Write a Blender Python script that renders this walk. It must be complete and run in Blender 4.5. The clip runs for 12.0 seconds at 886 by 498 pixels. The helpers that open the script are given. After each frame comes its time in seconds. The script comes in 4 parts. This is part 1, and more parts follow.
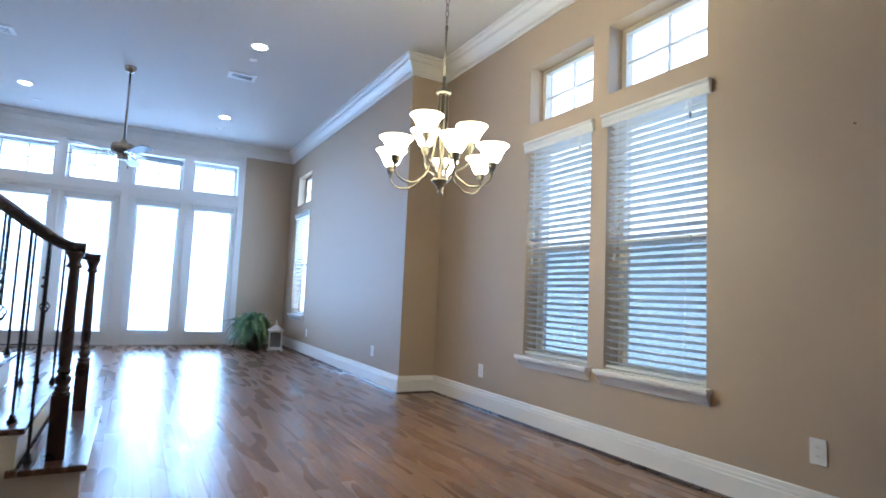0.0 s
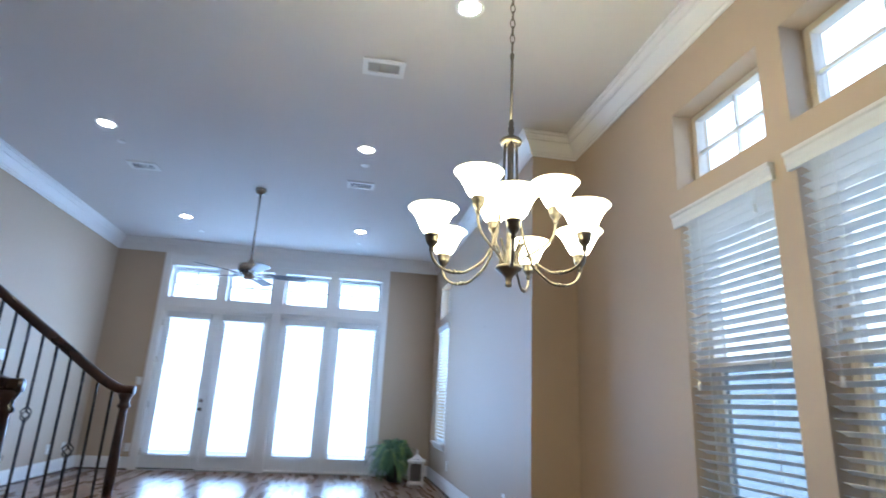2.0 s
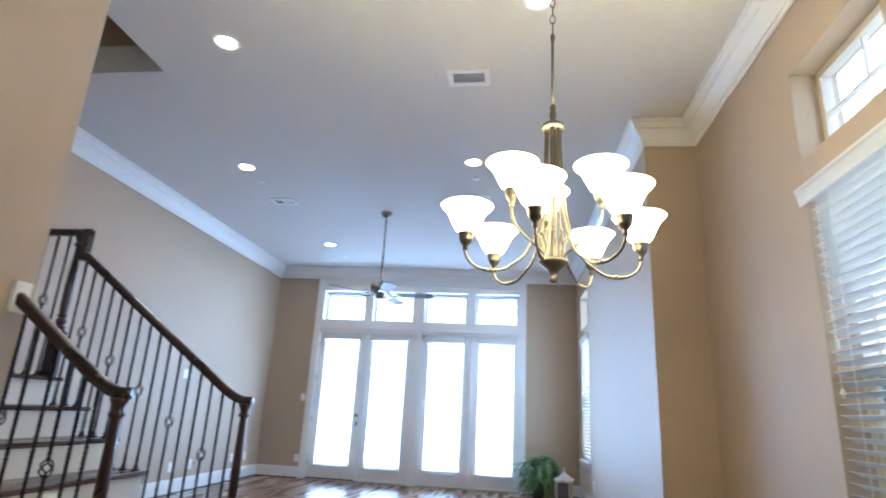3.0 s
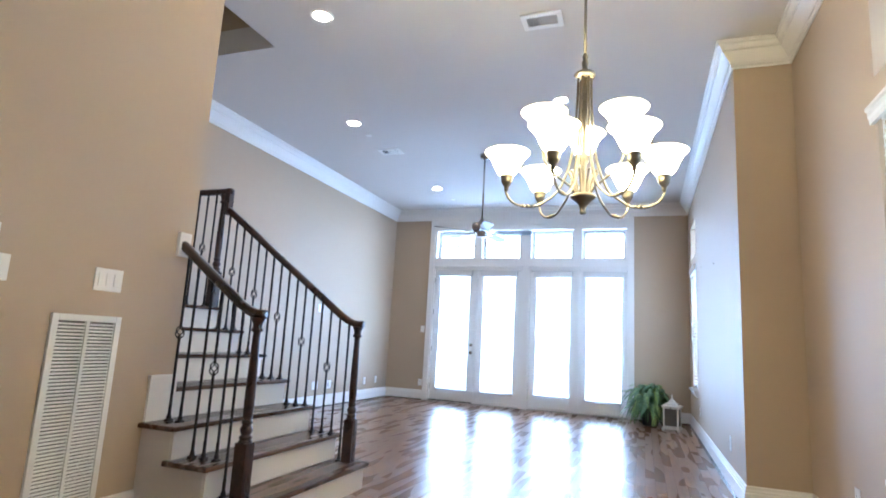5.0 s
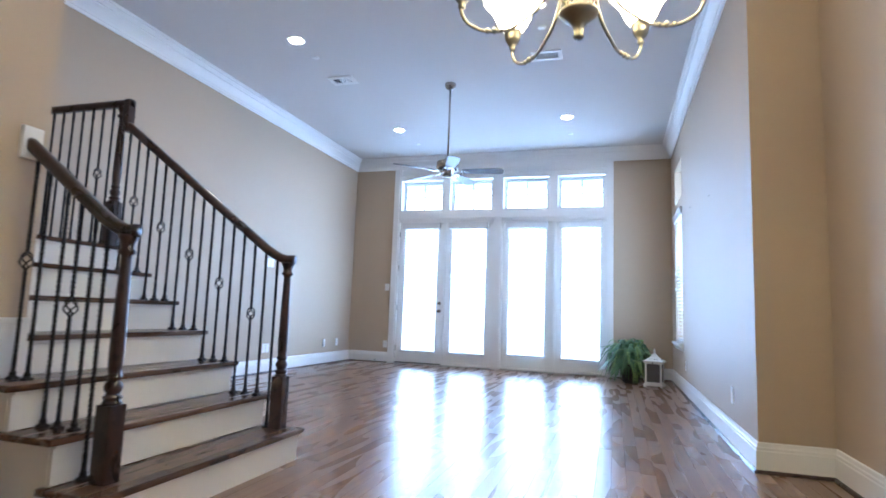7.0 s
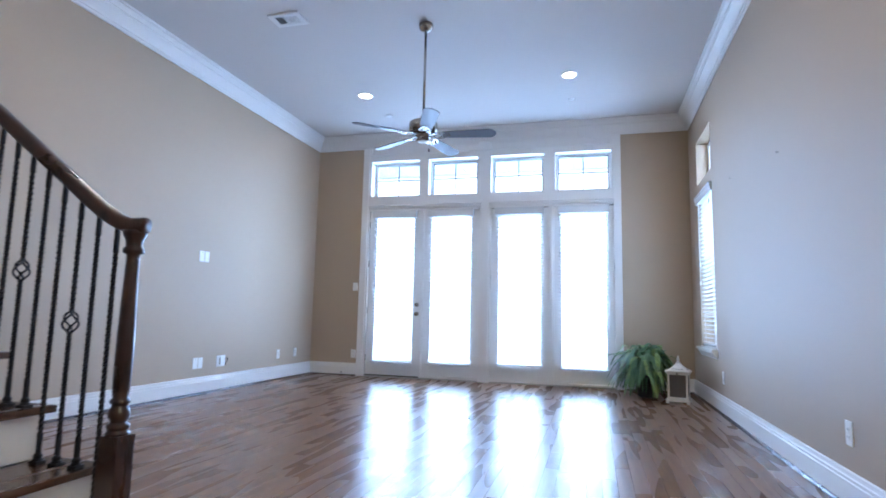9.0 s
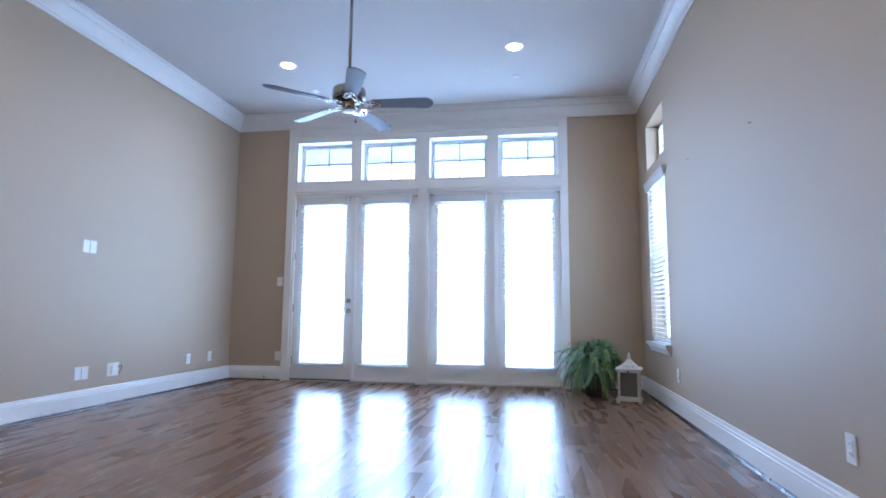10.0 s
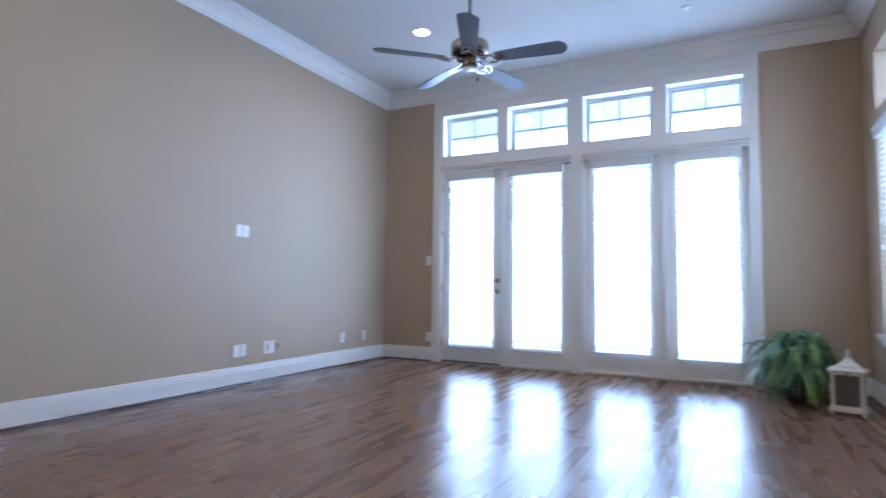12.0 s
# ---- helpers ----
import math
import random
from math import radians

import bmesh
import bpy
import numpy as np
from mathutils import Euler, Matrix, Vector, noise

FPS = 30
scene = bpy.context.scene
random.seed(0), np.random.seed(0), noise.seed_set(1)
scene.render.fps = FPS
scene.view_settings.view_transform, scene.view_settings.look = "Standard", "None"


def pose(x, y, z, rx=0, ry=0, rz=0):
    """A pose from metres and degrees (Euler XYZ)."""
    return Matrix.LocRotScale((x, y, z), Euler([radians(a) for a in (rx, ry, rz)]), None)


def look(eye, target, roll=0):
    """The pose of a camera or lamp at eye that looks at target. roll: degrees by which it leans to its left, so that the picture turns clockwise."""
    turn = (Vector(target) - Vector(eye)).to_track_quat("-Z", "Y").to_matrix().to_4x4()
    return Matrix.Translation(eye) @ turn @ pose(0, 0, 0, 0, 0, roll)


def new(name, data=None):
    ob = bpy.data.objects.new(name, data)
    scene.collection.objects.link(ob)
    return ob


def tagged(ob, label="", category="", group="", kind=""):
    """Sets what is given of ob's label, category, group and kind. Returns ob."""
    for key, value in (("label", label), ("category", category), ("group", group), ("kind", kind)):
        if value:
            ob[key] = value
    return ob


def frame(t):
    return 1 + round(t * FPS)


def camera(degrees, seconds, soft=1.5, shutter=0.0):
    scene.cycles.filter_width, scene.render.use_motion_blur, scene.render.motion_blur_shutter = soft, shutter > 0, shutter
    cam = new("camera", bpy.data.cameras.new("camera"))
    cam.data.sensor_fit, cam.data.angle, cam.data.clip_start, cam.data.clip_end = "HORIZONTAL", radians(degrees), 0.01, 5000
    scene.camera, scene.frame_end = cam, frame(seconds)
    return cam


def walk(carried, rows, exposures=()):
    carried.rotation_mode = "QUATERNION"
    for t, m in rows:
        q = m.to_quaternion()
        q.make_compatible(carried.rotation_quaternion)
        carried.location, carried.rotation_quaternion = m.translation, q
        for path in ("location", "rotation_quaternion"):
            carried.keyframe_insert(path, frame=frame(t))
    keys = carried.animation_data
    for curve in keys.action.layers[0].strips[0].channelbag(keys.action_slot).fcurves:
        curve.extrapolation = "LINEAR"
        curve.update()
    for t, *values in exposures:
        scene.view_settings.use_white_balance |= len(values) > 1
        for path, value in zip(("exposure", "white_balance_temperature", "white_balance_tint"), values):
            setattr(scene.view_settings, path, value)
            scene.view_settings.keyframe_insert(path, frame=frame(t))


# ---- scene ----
cam = camera(76.9, 12.0, 1.7, 0.5)
PATH = [
    (0, (0.447, 0.201, 1.03), (1.407, 1.947, 1.202), 2.5),
    (0.5, (0.578, 0.467, 1.095), (1.545, 2.206, 1.296), 2.2),
    (1, (0.819, 0.662, 1.182), (1.635, 2.462, 1.488), 2.1),
    (1.5, (1.118, 0.89, 1.188), (1.686, 2.752, 1.647), 2.6),
    (2, (1.409, 1.063, 1.203), (1.724, 2.965, 1.736), 2.8),
    (2.5, (1.697, 1.143, 1.206), (1.685, 3.062, 1.769), 3.2),
    (3, (1.88, 1.139, 1.183), (1.625, 3.041, 1.746), 3.1),
    (3.5, (2.037, 1.064, 1.179), (1.534, 2.917, 1.738), 3.1),
    (5.5, (2.275, 0.77, 1.026), (1.595, 2.632, 1.292), 2.9),
    (6, (2.205, 1.01, 0.944), (1.578, 2.893, 1.192), 2.6),
    (6.5, (2.149, 1.283, 0.9), (1.556, 3.178, 1.137), 2.3),
    (7, (2.117, 1.656, 0.9), (1.529, 3.554, 1.128), 2.1),
    (9, (1.738, 3.075, 0.903), (1.215, 4.99, 1.143), 1.3),
    (9.5, (1.643, 3.398, 0.926), (1.245, 5.343, 1.167), 0.9),
    (10, (1.661, 3.742, 0.918), (1.34, 5.703, 1.145), 0.5),
    (10.5, (1.708, 4.011, 0.969), (1.386, 5.976, 1.164), 0.2),
    (11, (1.762, 4.281, 0.999), (1.401, 6.241, 1.167), -0.0),
    (11.5, (1.717, 4.368, 1.055), (1.128, 6.275, 1.186), 0.1),
    (12, (1.816, 4.393, 0.987), (0.899, 6.166, 1.12), 0.7),
]
walk(cam, [(t, look(eye, target, roll)) for t, eye, target, roll in PATH], [(0, 1.1, 4920, 13), (1.5, 0.86, 4950, 13), (3.5, 1.45, 5300, 14), (5.5, 1.6, 5300, 15), (7, 1.48, 5120, 15), (9, 1.2, 5180, 17), (10.5, 1.0, 5230, 18), (12, 0.93, 5300, 19)])

# ---------------------------------------------------------------- world, sun, large lights
world = bpy.data.worlds.new("world")
scene.world = world
world.use_nodes = True
wn = world.node_tree
sky = wn.nodes.new("ShaderNodeTexSky")
sky.sky_type = "NISHITA"
sky.sun_disc = False
sky.sun_elevation = radians(50)
sky.sun_rotation = radians(200)
wn.links.new(sky.outputs["Color"], wn.nodes["Background"].inputs["Color"])
wn.nodes["Background"].inputs["Strength"].default_value = 0.12
sun_data = bpy.data.lights.new("sun", "SUN")
sun_data.energy, sun_data.angle, sun_data.color = 1.2, radians(12), (1.0, 0.96, 0.9)
sun = new("sun", sun_data)
sun.matrix_world = look((0, 0, 30), (5, 18, 0))


def window_light(name, m, w, h, watts, colour):
    d = bpy.data.lights.new(name, "AREA")
    d.shape, d.size, d.size_y, d.energy, d.color = "RECTANGLE", w, h, watts, colour
    o = new(name, d)
    o.matrix_world = m
    return o


DAY = (0.495, 0.725, 1.0)
window_light("daylight_garden_doors", look((0.2, 11.6, 1.66), (0.2, 5, 1.66)), 4.3, 3.4, 300, DAY)
window_light("daylight_dining_windows", look((4.05, 3.19, 1.8), (0, 3.19, 1.8)), 2.4, 3.2, 15, DAY)
window_light("daylight_side_window", look((3.6, 9.97, 1.8), (0, 9.97, 1.8)), 1.5, 3.2, 145, DAY)


# ---------------------------------------------------------------- materials
def mat(name, colour, rough=0.6, metal=0.0, grain=40.0, amount=0.06, bump=0.02, big=2.0, bigamount=0.06, coat=0.0):
    """A plain surface with fine grain, broad unevenness and slight relief."""
    m = bpy.data.materials.new(name)
    m.use_nodes = True
    n, l = m.node_tree.nodes, m.node_tree.links
    b = n["Principled BSDF"]
    tc = n.new("ShaderNodeTexCoord")
    n1, n2 = n.new("ShaderNodeTexNoise"), n.new("ShaderNodeTexNoise")
    n1.inputs["Scale"].default_value, n1.inputs["Detail"].default_value = grain, 4
    n2.inputs["Scale"].default_value, n2.inputs["Detail"].default_value = big, 3
    for q in (n1, n2):
        l.new(tc.outputs["Object"], q.inputs["Vector"])
    m1, m2 = n.new("ShaderNodeMapRange"), n.new("ShaderNodeMapRange")
    for q, mm, a in ((n1, m1, amount), (n2, m2, bigamount)):
        mm.inputs["To Min"].default_value, mm.inputs["To Max"].default_value = 1 - a, 1 + a
        l.new(q.outputs["Fac"], mm.inputs["Value"])
    mul = n.new("ShaderNodeMath")
    mul.operation = "MULTIPLY"
    l.new(m1.outputs["Result"], mul.inputs[0])
    l.new(m2.outputs["Result"], mul.inputs[1])
    hsv = n.new("ShaderNodeHueSaturation")
    hsv.inputs["Color"].default_value = (*colour, 1)
    l.new(mul.outputs[0], hsv.inputs["Value"])
    l.new(hsv.outputs["Color"], b.inputs["Base Color"])
    b.inputs["Metallic"].default_value = metal
    b.inputs["Coat Weight"].default_value = coat
    rr = n.new("ShaderNodeMapRange")
    rr.inputs["To Min"].default_value, rr.inputs["To Max"].default_value = max(0.02, rough - 0.07), min(1, rough + 0.07)
    l.new(n2.outputs["Fac"], rr.inputs["Value"])
    l.new(rr.outputs["Result"], b.inputs["Roughness"])
    bp = n.new("ShaderNodeBump")
    bp.inputs["Strength"].default_value, bp.inputs["Distance"].default_value = 0.5, bump * 0.1
    l.new(n1.outputs["Fac"], bp.inputs["Height"])
    l.new(bp.outputs["Normal"], b.inputs["Normal"])
    return m


def wood(name, dark, light, rough, along=(1, 0.06, 1), scale=9.0, per_piece=0.5, coat=0.0, bump=0.004, knots=0.65, detail=0.35):
    """Stained wood: long grain, pores, and a tone of its own for each piece."""
    m = bpy.data.materials.new(name)
    m.use_nodes = True
    n, l = m.node_tree.nodes, m.node_tree.links
    b = n["Principled BSDF"]
    tc, oi, geo = n.new("ShaderNodeTexCoord"), n.new("ShaderNodeObjectInfo"), n.new("ShaderNodeNewGeometry")
    mp = n.new("ShaderNodeMapping")
    mp.inputs["Scale"].default_value = along
    add = n.new("ShaderNodeVectorMath")
    add.operation = "MULTIPLY_ADD"
    rnd = n.new("ShaderNodeMath")
    rnd.operation = "ADD"
    l.new(oi.outputs["Random"], rnd.inputs[0])
    l.new(geo.outputs["Random Per Island"], rnd.inputs[1])
    comb = n.new("ShaderNodeCombineXYZ")
    for s in ("X", "Y", "Z"):
        l.new(rnd.outputs[0], comb.inputs[s])
    add.inputs[1].default_value = (7.3, 13.1, 3.7)
    l.new(comb.outputs[0], add.inputs[0])
    l.new(tc.outputs["Object"], add.inputs[2])
    l.new(add.outputs[0], mp.inputs["Vector"])
    g1, g2 = n.new("ShaderNodeTexNoise"), n.new("ShaderNodeTexNoise")
    g1.inputs["Scale"].default_value, g1.inputs["Detail"].default_value, g1.inputs["Distortion"].default_value = scale, 6, 1.2
    g2.inputs["Scale"].default_value, g2.inputs["Detail"].default_value = scale * 7, 3
    l.new(mp.outputs[0], g1.inputs["Vector"])
    l.new(mp.outputs[0], g2.inputs["Vector"])
    mix = n.new("ShaderNodeMath")
    mix.operation = "MULTIPLY_ADD"
    mix.inputs[1].default_value = detail
    l.new(g2.outputs["Fac"], mix.inputs[0])
    l.new(g1.outputs["Fac"], mix.inputs[2])
    fr = n.new("ShaderNodeMath")
    fr.operation = "FRACT"
    l.new(rnd.outputs[0], fr.inputs[0])
    tone = n.new("ShaderNodeMath")
    tone.operation = "MULTIPLY_ADD"
    tone.inputs[1].default_value = per_piece
    l.new(fr.outputs[0], tone.inputs[0])
    l.new(mix.outputs[0], tone.inputs[2])
    ramp = n.new("ShaderNodeMapRange")
    ramp.inputs["From Min"].default_value, ramp.inputs["From Max"].default_value = 0.4, 0.65 + detail + per_piece
    l.new(tone.outputs[0], ramp.inputs["Value"])
    mc = n.new("ShaderNodeMix")
    mc.data_type = "RGBA"
    mc.inputs[6].default_value, mc.inputs[7].default_value = (*dark, 1), (*light, 1)
    g3 = n.new("ShaderNodeTexNoise")
    g3.inputs["Scale"].default_value, g3.inputs["Detail"].default_value, g3.inputs["Distortion"].default_value = scale * 2.2, 3, 0.6
    mp3 = n.new("ShaderNodeMapping")
    mp3.inputs["Scale"].default_value = [q ** 0.45 for q in along]
    l.new(add.outputs[0], mp3.inputs["Vector"])
    l.new(mp3.outputs[0], g3.inputs["Vector"])
    kn = n.new("ShaderNodeMapRange")
    kn.inputs["From Min"].default_value, kn.inputs["From Max"].default_value = 0.52, 0.68
    kn.inputs["To Min"].default_value, kn.inputs["To Max"].default_value = 0.0, knots
    l.new(g3.outputs["Fac"], kn.inputs["Value"])
    sub = n.new("ShaderNodeMath")
    sub.operation, sub.use_clamp = "SUBTRACT", True
    l.new(ramp.outputs["Result"], sub.inputs[0])
    l.new(kn.outputs["Result"], sub.inputs[1])
    l.new(sub.outputs[0], mc.inputs[0])
    l.new(mc.outputs[2], b.inputs["Base Color"])
    rr = n.new("ShaderNodeMapRange")
    rr.inputs["To Min"].default_value, rr.inputs["To Max"].default_value = rough * 0.75, rough * 1.3
    l.new(g1.outputs["Fac"], rr.inputs["Value"])
    l.new(rr.outputs["Result"], b.inputs["Roughness"])
    b.inputs["Coat Weight"].default_value = coat
    b.inputs["Coat Roughness"].default_value = 0.12
    bp = n.new("ShaderNodeBump")
    bp.inputs["Strength"].default_value, bp.inputs["Distance"].default_value = 0.4, bump
    l.new(g1.outputs["Fac"], bp.inputs["Height"])
    l.new(bp.outputs["Normal"], b.inputs["Normal"])
    l.new(bp.outputs["Normal"], b.inputs["Coat Normal"])
    return m


def floor_wood(name):
    """Satin oak strips: a tone for each strip, long streaks, cloudy mottling, pores and a few small knots."""
    m = bpy.data.materials.new(name)
    m.use_nodes = True
    n, l = m.node_tree.nodes, m.node_tree.links
    b = n["Principled BSDF"]
    tc, oi, geo = n.new("ShaderNodeTexCoord"), n.new("ShaderNodeObjectInfo"), n.new("ShaderNodeNewGeometry")
    rnd, fr = n.new("ShaderNodeMath"), n.new("ShaderNodeMath")
    rnd.operation, fr.operation = "ADD", "FRACT"
    l.new(oi.outputs["Random"], rnd.inputs[0])
    l.new(geo.outputs["Random Per Island"], rnd.inputs[1])
    l.new(rnd.outputs[0], fr.inputs[0])
    shift = n.new("ShaderNodeVectorMath")
    shift.operation = "MULTIPLY_ADD"
    comb = n.new("ShaderNodeCombineXYZ")
    for k in range(3):
        l.new(rnd.outputs[0], comb.inputs[k])
    shift.inputs[1].default_value = (17.3, 31.7, 5.1)
    l.new(comb.outputs[0], shift.inputs[0])
    l.new(tc.outputs["Object"], shift.inputs[2])

    def layer(scale, lo, hi, gain, detail=4, rough=0.55):
        mp, tx, mr = n.new("ShaderNodeMapping"), n.new("ShaderNodeTexNoise"), n.new("ShaderNodeMapRange")
        mp.inputs["Scale"].default_value = scale
        tx.inputs["Scale"].default_value, tx.inputs["Detail"].default_value, tx.inputs["Roughness"].default_value = 1.0, detail, rough
        l.new(shift.outputs[0], mp.inputs["Vector"])
        l.new(mp.outputs[0], tx.inputs["Vector"])
        l.new(tx.outputs["Fac"], mr.inputs["Value"])
        mr.inputs["From Min"].default_value, mr.inputs["From Max"].default_value = lo, hi
        mr.inputs["To Min"].default_value, mr.inputs["To Max"].default_value = -gain, gain
        return mr.outputs["Result"], tx.outputs["Fac"]

    streak, streak_raw = layer((26, 1.0, 26), 0.25, 0.75, 0.15, 1)
    cloud, cloud_raw = layer((7, 1.2, 7), 0.25, 0.75, 0.09, 0)
    pore, _ = layer((80, 3.0, 80), 0.25, 0.75, 0.05, 0)
    tone = n.new("ShaderNodeMapRange")
    tone.inputs["To Min"].default_value, tone.inputs["To Max"].default_value = 0.42, 0.58
    l.new(fr.outputs[0], tone.inputs["Value"])
    total = tone.outputs["Result"]
    for extra in (streak, cloud, pore):
        add = n.new("ShaderNodeMath")
        add.operation = "ADD"
        l.new(total, add.inputs[0])
        l.new(extra, add.inputs[1])
        total = add.outputs[0]
    kmap, kn, kr = n.new("ShaderNodeMapping"), n.new("ShaderNodeTexNoise"), n.new("ShaderNodeMapRange")
    kmap.inputs["Scale"].default_value = (34, 10, 34)
    kn.inputs["Scale"].default_value, kn.inputs["Detail"].default_value = 1.0, 0
    l.new(shift.outputs[0], kmap.inputs["Vector"])
    l.new(kmap.outputs[0], kn.inputs["Vector"])
    l.new(kn.outputs["Fac"], kr.inputs["Value"])
    kr.inputs["From Min"].default_value, kr.inputs["From Max"].default_value = 0.68, 0.84
    kr.inputs["To Min"].default_value, kr.inputs["To Max"].default_value = 0.0, 0.30
    sub = n.new("ShaderNodeMath")
    sub.operation = "SUBTRACT"
    l.new(total, sub.inputs[0])
    l.new(kr.outputs["Result"], sub.inputs[1])
    ramp = n.new("ShaderNodeValToRGB")
    ramp.color_ramp.elements[0].position, ramp.color_ramp.elements[0].color = 0.0, (0.070, 0.036, 0.022, 1)
    ramp.color_ramp.elements[1].position, ramp.color_ramp.elements[1].color = 1.0, (0.400, 0.240, 0.138, 1)
    for at, c in ((0.33, (0.165, 0.088, 0.051)), (0.66, (0.255, 0.146, 0.084))):
        ramp.color_ramp.elements.new(at).color = (*c, 1)
    l.new(sub.outputs[0], ramp.inputs["Fac"])
    l.new(ramp.outputs["Color"], b.inputs["Base Color"])
    rr = n.new("ShaderNodeMapRange")
    rr.inputs["From Min"].default_value, rr.inputs["From Max"].default_value = 0.3, 0.7
    rr.inputs["To Min"].default_value, rr.inputs["To Max"].default_value = 0.24, 0.33
    l.new(cloud_raw, rr.inputs["Value"])
    l.new(rr.outputs["Result"], b.inputs["Roughness"])
    b.inputs["Coat Weight"].default_value, b.inputs["Coat Roughness"].default_value = 0.22, 0.30
    bp = n.new("ShaderNodeBump")
    bp.inputs["Strength"].default_value, bp.inputs["Distance"].default_value = 0.25, 0.0006
    l.new(streak_raw, bp.inputs["Height"])
    l.new(bp.outputs["Normal"], b.inputs["Normal"])
    return m


def glow(name, colour, strength):
    m = bpy.data.materials.new(name)
    m.use_nodes = True
    b = m.node_tree.nodes["Principled BSDF"]
    b.inputs["Base Color"].default_value = (0.9, 0.88, 0.84, 1)
    b.inputs["Emission Color"].default_value = (*colour, 1)
    b.inputs["Emission Strength"].default_value = strength
    return m


def clear(name, colour, gloss=0.08, through_colour=(1, 1, 1)):
    """Thin pane: light passes, with a slight mirror on it."""
    m = bpy.data.materials.new(name)
    m.use_nodes = True
    n, l = m.node_tree.nodes, m.node_tree.links
    out = n["Material Output"]
    n.remove(n["Principled BSDF"])
    t, g, mx = n.new("ShaderNodeBsdfTransparent"), n.new("ShaderNodeBsdfGlossy"), n.new("ShaderNodeMixShader")
    t.inputs["Color"].default_value = (*through_colour, 1)
    g.inputs["Color"].default_value, g.inputs["Roughness"].default_value = (*colour, 1), 0.02
    mx.inputs[0].default_value = gloss
    l.new(t.outputs[0], mx.inputs[1])
    l.new(g.outputs[0], mx.inputs[2])
    l.new(mx.outputs[0], out.inputs["Surface"])
    return m


WALL = mat("wall_paint", (0.452, 0.354, 0.249), 0.56, 0, 180, 0.03, 0.016, 0.9, 0.04)
WALL.node_tree.nodes["Principled BSDF"].inputs["Specular IOR Level"].default_value = 0.4
CEIL = mat("ceiling_paint", (0.66, 0.63, 0.60), 0.85, 0, 160, 0.02, 0.01, 0.7, 0.02)
TRIM = mat("white_trim_paint", (0.78, 0.76, 0.73), 0.35, 0, 90, 0.015, 0.004, 1.5, 0.025)
RISER = mat("riser_paint", (0.76, 0.73, 0.69), 0.4, 0, 60, 0.02, 0.006, 2.5, 0.04)
BLIND = mat("blind_slat", (0.66, 0.655, 0.64), 0.45, 0, 60, 0.02, 0.003, 3, 0.03)
PLASTIC = mat("white_plastic", (0.8, 0.79, 0.76), 0.35, 0, 120, 0.01, 0.001, 8, 0.015)
# near-black painted for the shade in slots and gaps; also on the loose cable
DARKSLOT = mat("dark_recess", (0.03, 0.03, 0.03), 0.8)
# dark grey painted for shade inside ducts; also on small dark fittings
GREYSLOT = mat("duct_recess", (0.075, 0.072, 0.07), 0.8)
FLOORWOOD = floor_wood("floor_oak")
GAP = mat("floor_joint", (0.060, 0.034, 0.021), 0.9)
GAP.node_tree.nodes["Principled BSDF"].inputs["Specular IOR Level"].default_value = 0.1
STAIN = wood("dark_stained_wood", (0.013, 0.0055, 0.004), (0.052, 0.021, 0.014), 0.28, (0.3, 1, 0.3), 14.0, 0.2, 0.2, 0.001)
TREADWOOD = wood("tread_oak", (0.036, 0.019, 0.013), (0.145, 0.080, 0.050), 0.26, (1, 0.08, 1), 9.0, 0.3, 0.1, 0.001)
IRON = mat("black_iron", (0.016, 0.015, 0.015), 0.42, 0.6, 60, 0.1, 0.01)
BRASS = mat("antique_brass", (0.178, 0.153, 0.116), 0.46, 1.0, 50, 0.12, 0.004, 9, 0.15)
NICKEL = mat("brushed_nickel", (0.42, 0.38, 0.33), 0.2, 1.0, 120, 0.05, 0.002)
DARKNICKEL = mat("dark_polished_nickel", (0.17, 0.16, 0.155), 0.14, 1.0, 90, 0.06, 0.002)
BRACKET = mat("bright_nickel", (0.62, 0.60, 0.58), 0.18, 1.0, 90, 0.05, 0.002)
MOTOR = mat("bronzed_metal", (0.30, 0.265, 0.23), 0.24, 1.0, 90, 0.06, 0.002)
BLADE = wood("fan_blade_veneer", (0.042, 0.034, 0.036), (0.075, 0.062, 0.062), 0.42, (0.08, 1, 1), 12.0, 0.05, 0.10, 0.0002, 0.1, 0.1)
SHADE = glow("lit_frosted_glass", (1.0, 0.815, 0.40), 16.5)
sn, sl = SHADE.node_tree.nodes, SHADE.node_tree.links
sg, sx, sr = sn.new("ShaderNodeTexCoord"), sn.new("ShaderNodeSeparateXYZ"), sn.new("ShaderNodeMapRange")
sl.new(sg.outputs["Generated"], sx.inputs[0])      # the bulb sits low in the bell: its lip glows less
sl.new(sx.outputs["Z"], sr.inputs["Value"])
sr.inputs["From Min"].default_value, sr.inputs["From Max"].default_value = 0.62, 1.0
sr.inputs["To Min"].default_value, sr.inputs["To Max"].default_value = 20.0, 2.2
sl.new(sr.outputs["Result"], sn["Principled BSDF"].inputs["Emission Strength"])
BULB = glow("lit_lens", (1.0, 0.82, 0.58), 85.0)
FANGLASS = mat("fan_frosted_lens", (0.85, 0.83, 0.78), 0.3)
GLASS = clear("window_glass", (1, 1, 1), 0.06)
SCREEN = clear("insect_screen", (0.1, 0.1, 0.1), 0.04, (0.50, 0.54, 0.57))
BRONZE = mat("window_sash_almond", (0.60, 0.54, 0.45), 0.45)
GRID = mat("glazing_bar", (0.13, 0.15, 0.15), 0.6)
LEAF = mat("fern_leaf", (0.095, 0.20, 0.09), 0.42, 0, 30, 0.3, 0.004, 7, 0.45)
YOUNGLEAF = mat("young_fern_leaf", (0.25, 0.37, 0.11), 0.4, 0, 30, 0.25, 0.004, 7, 0.35)
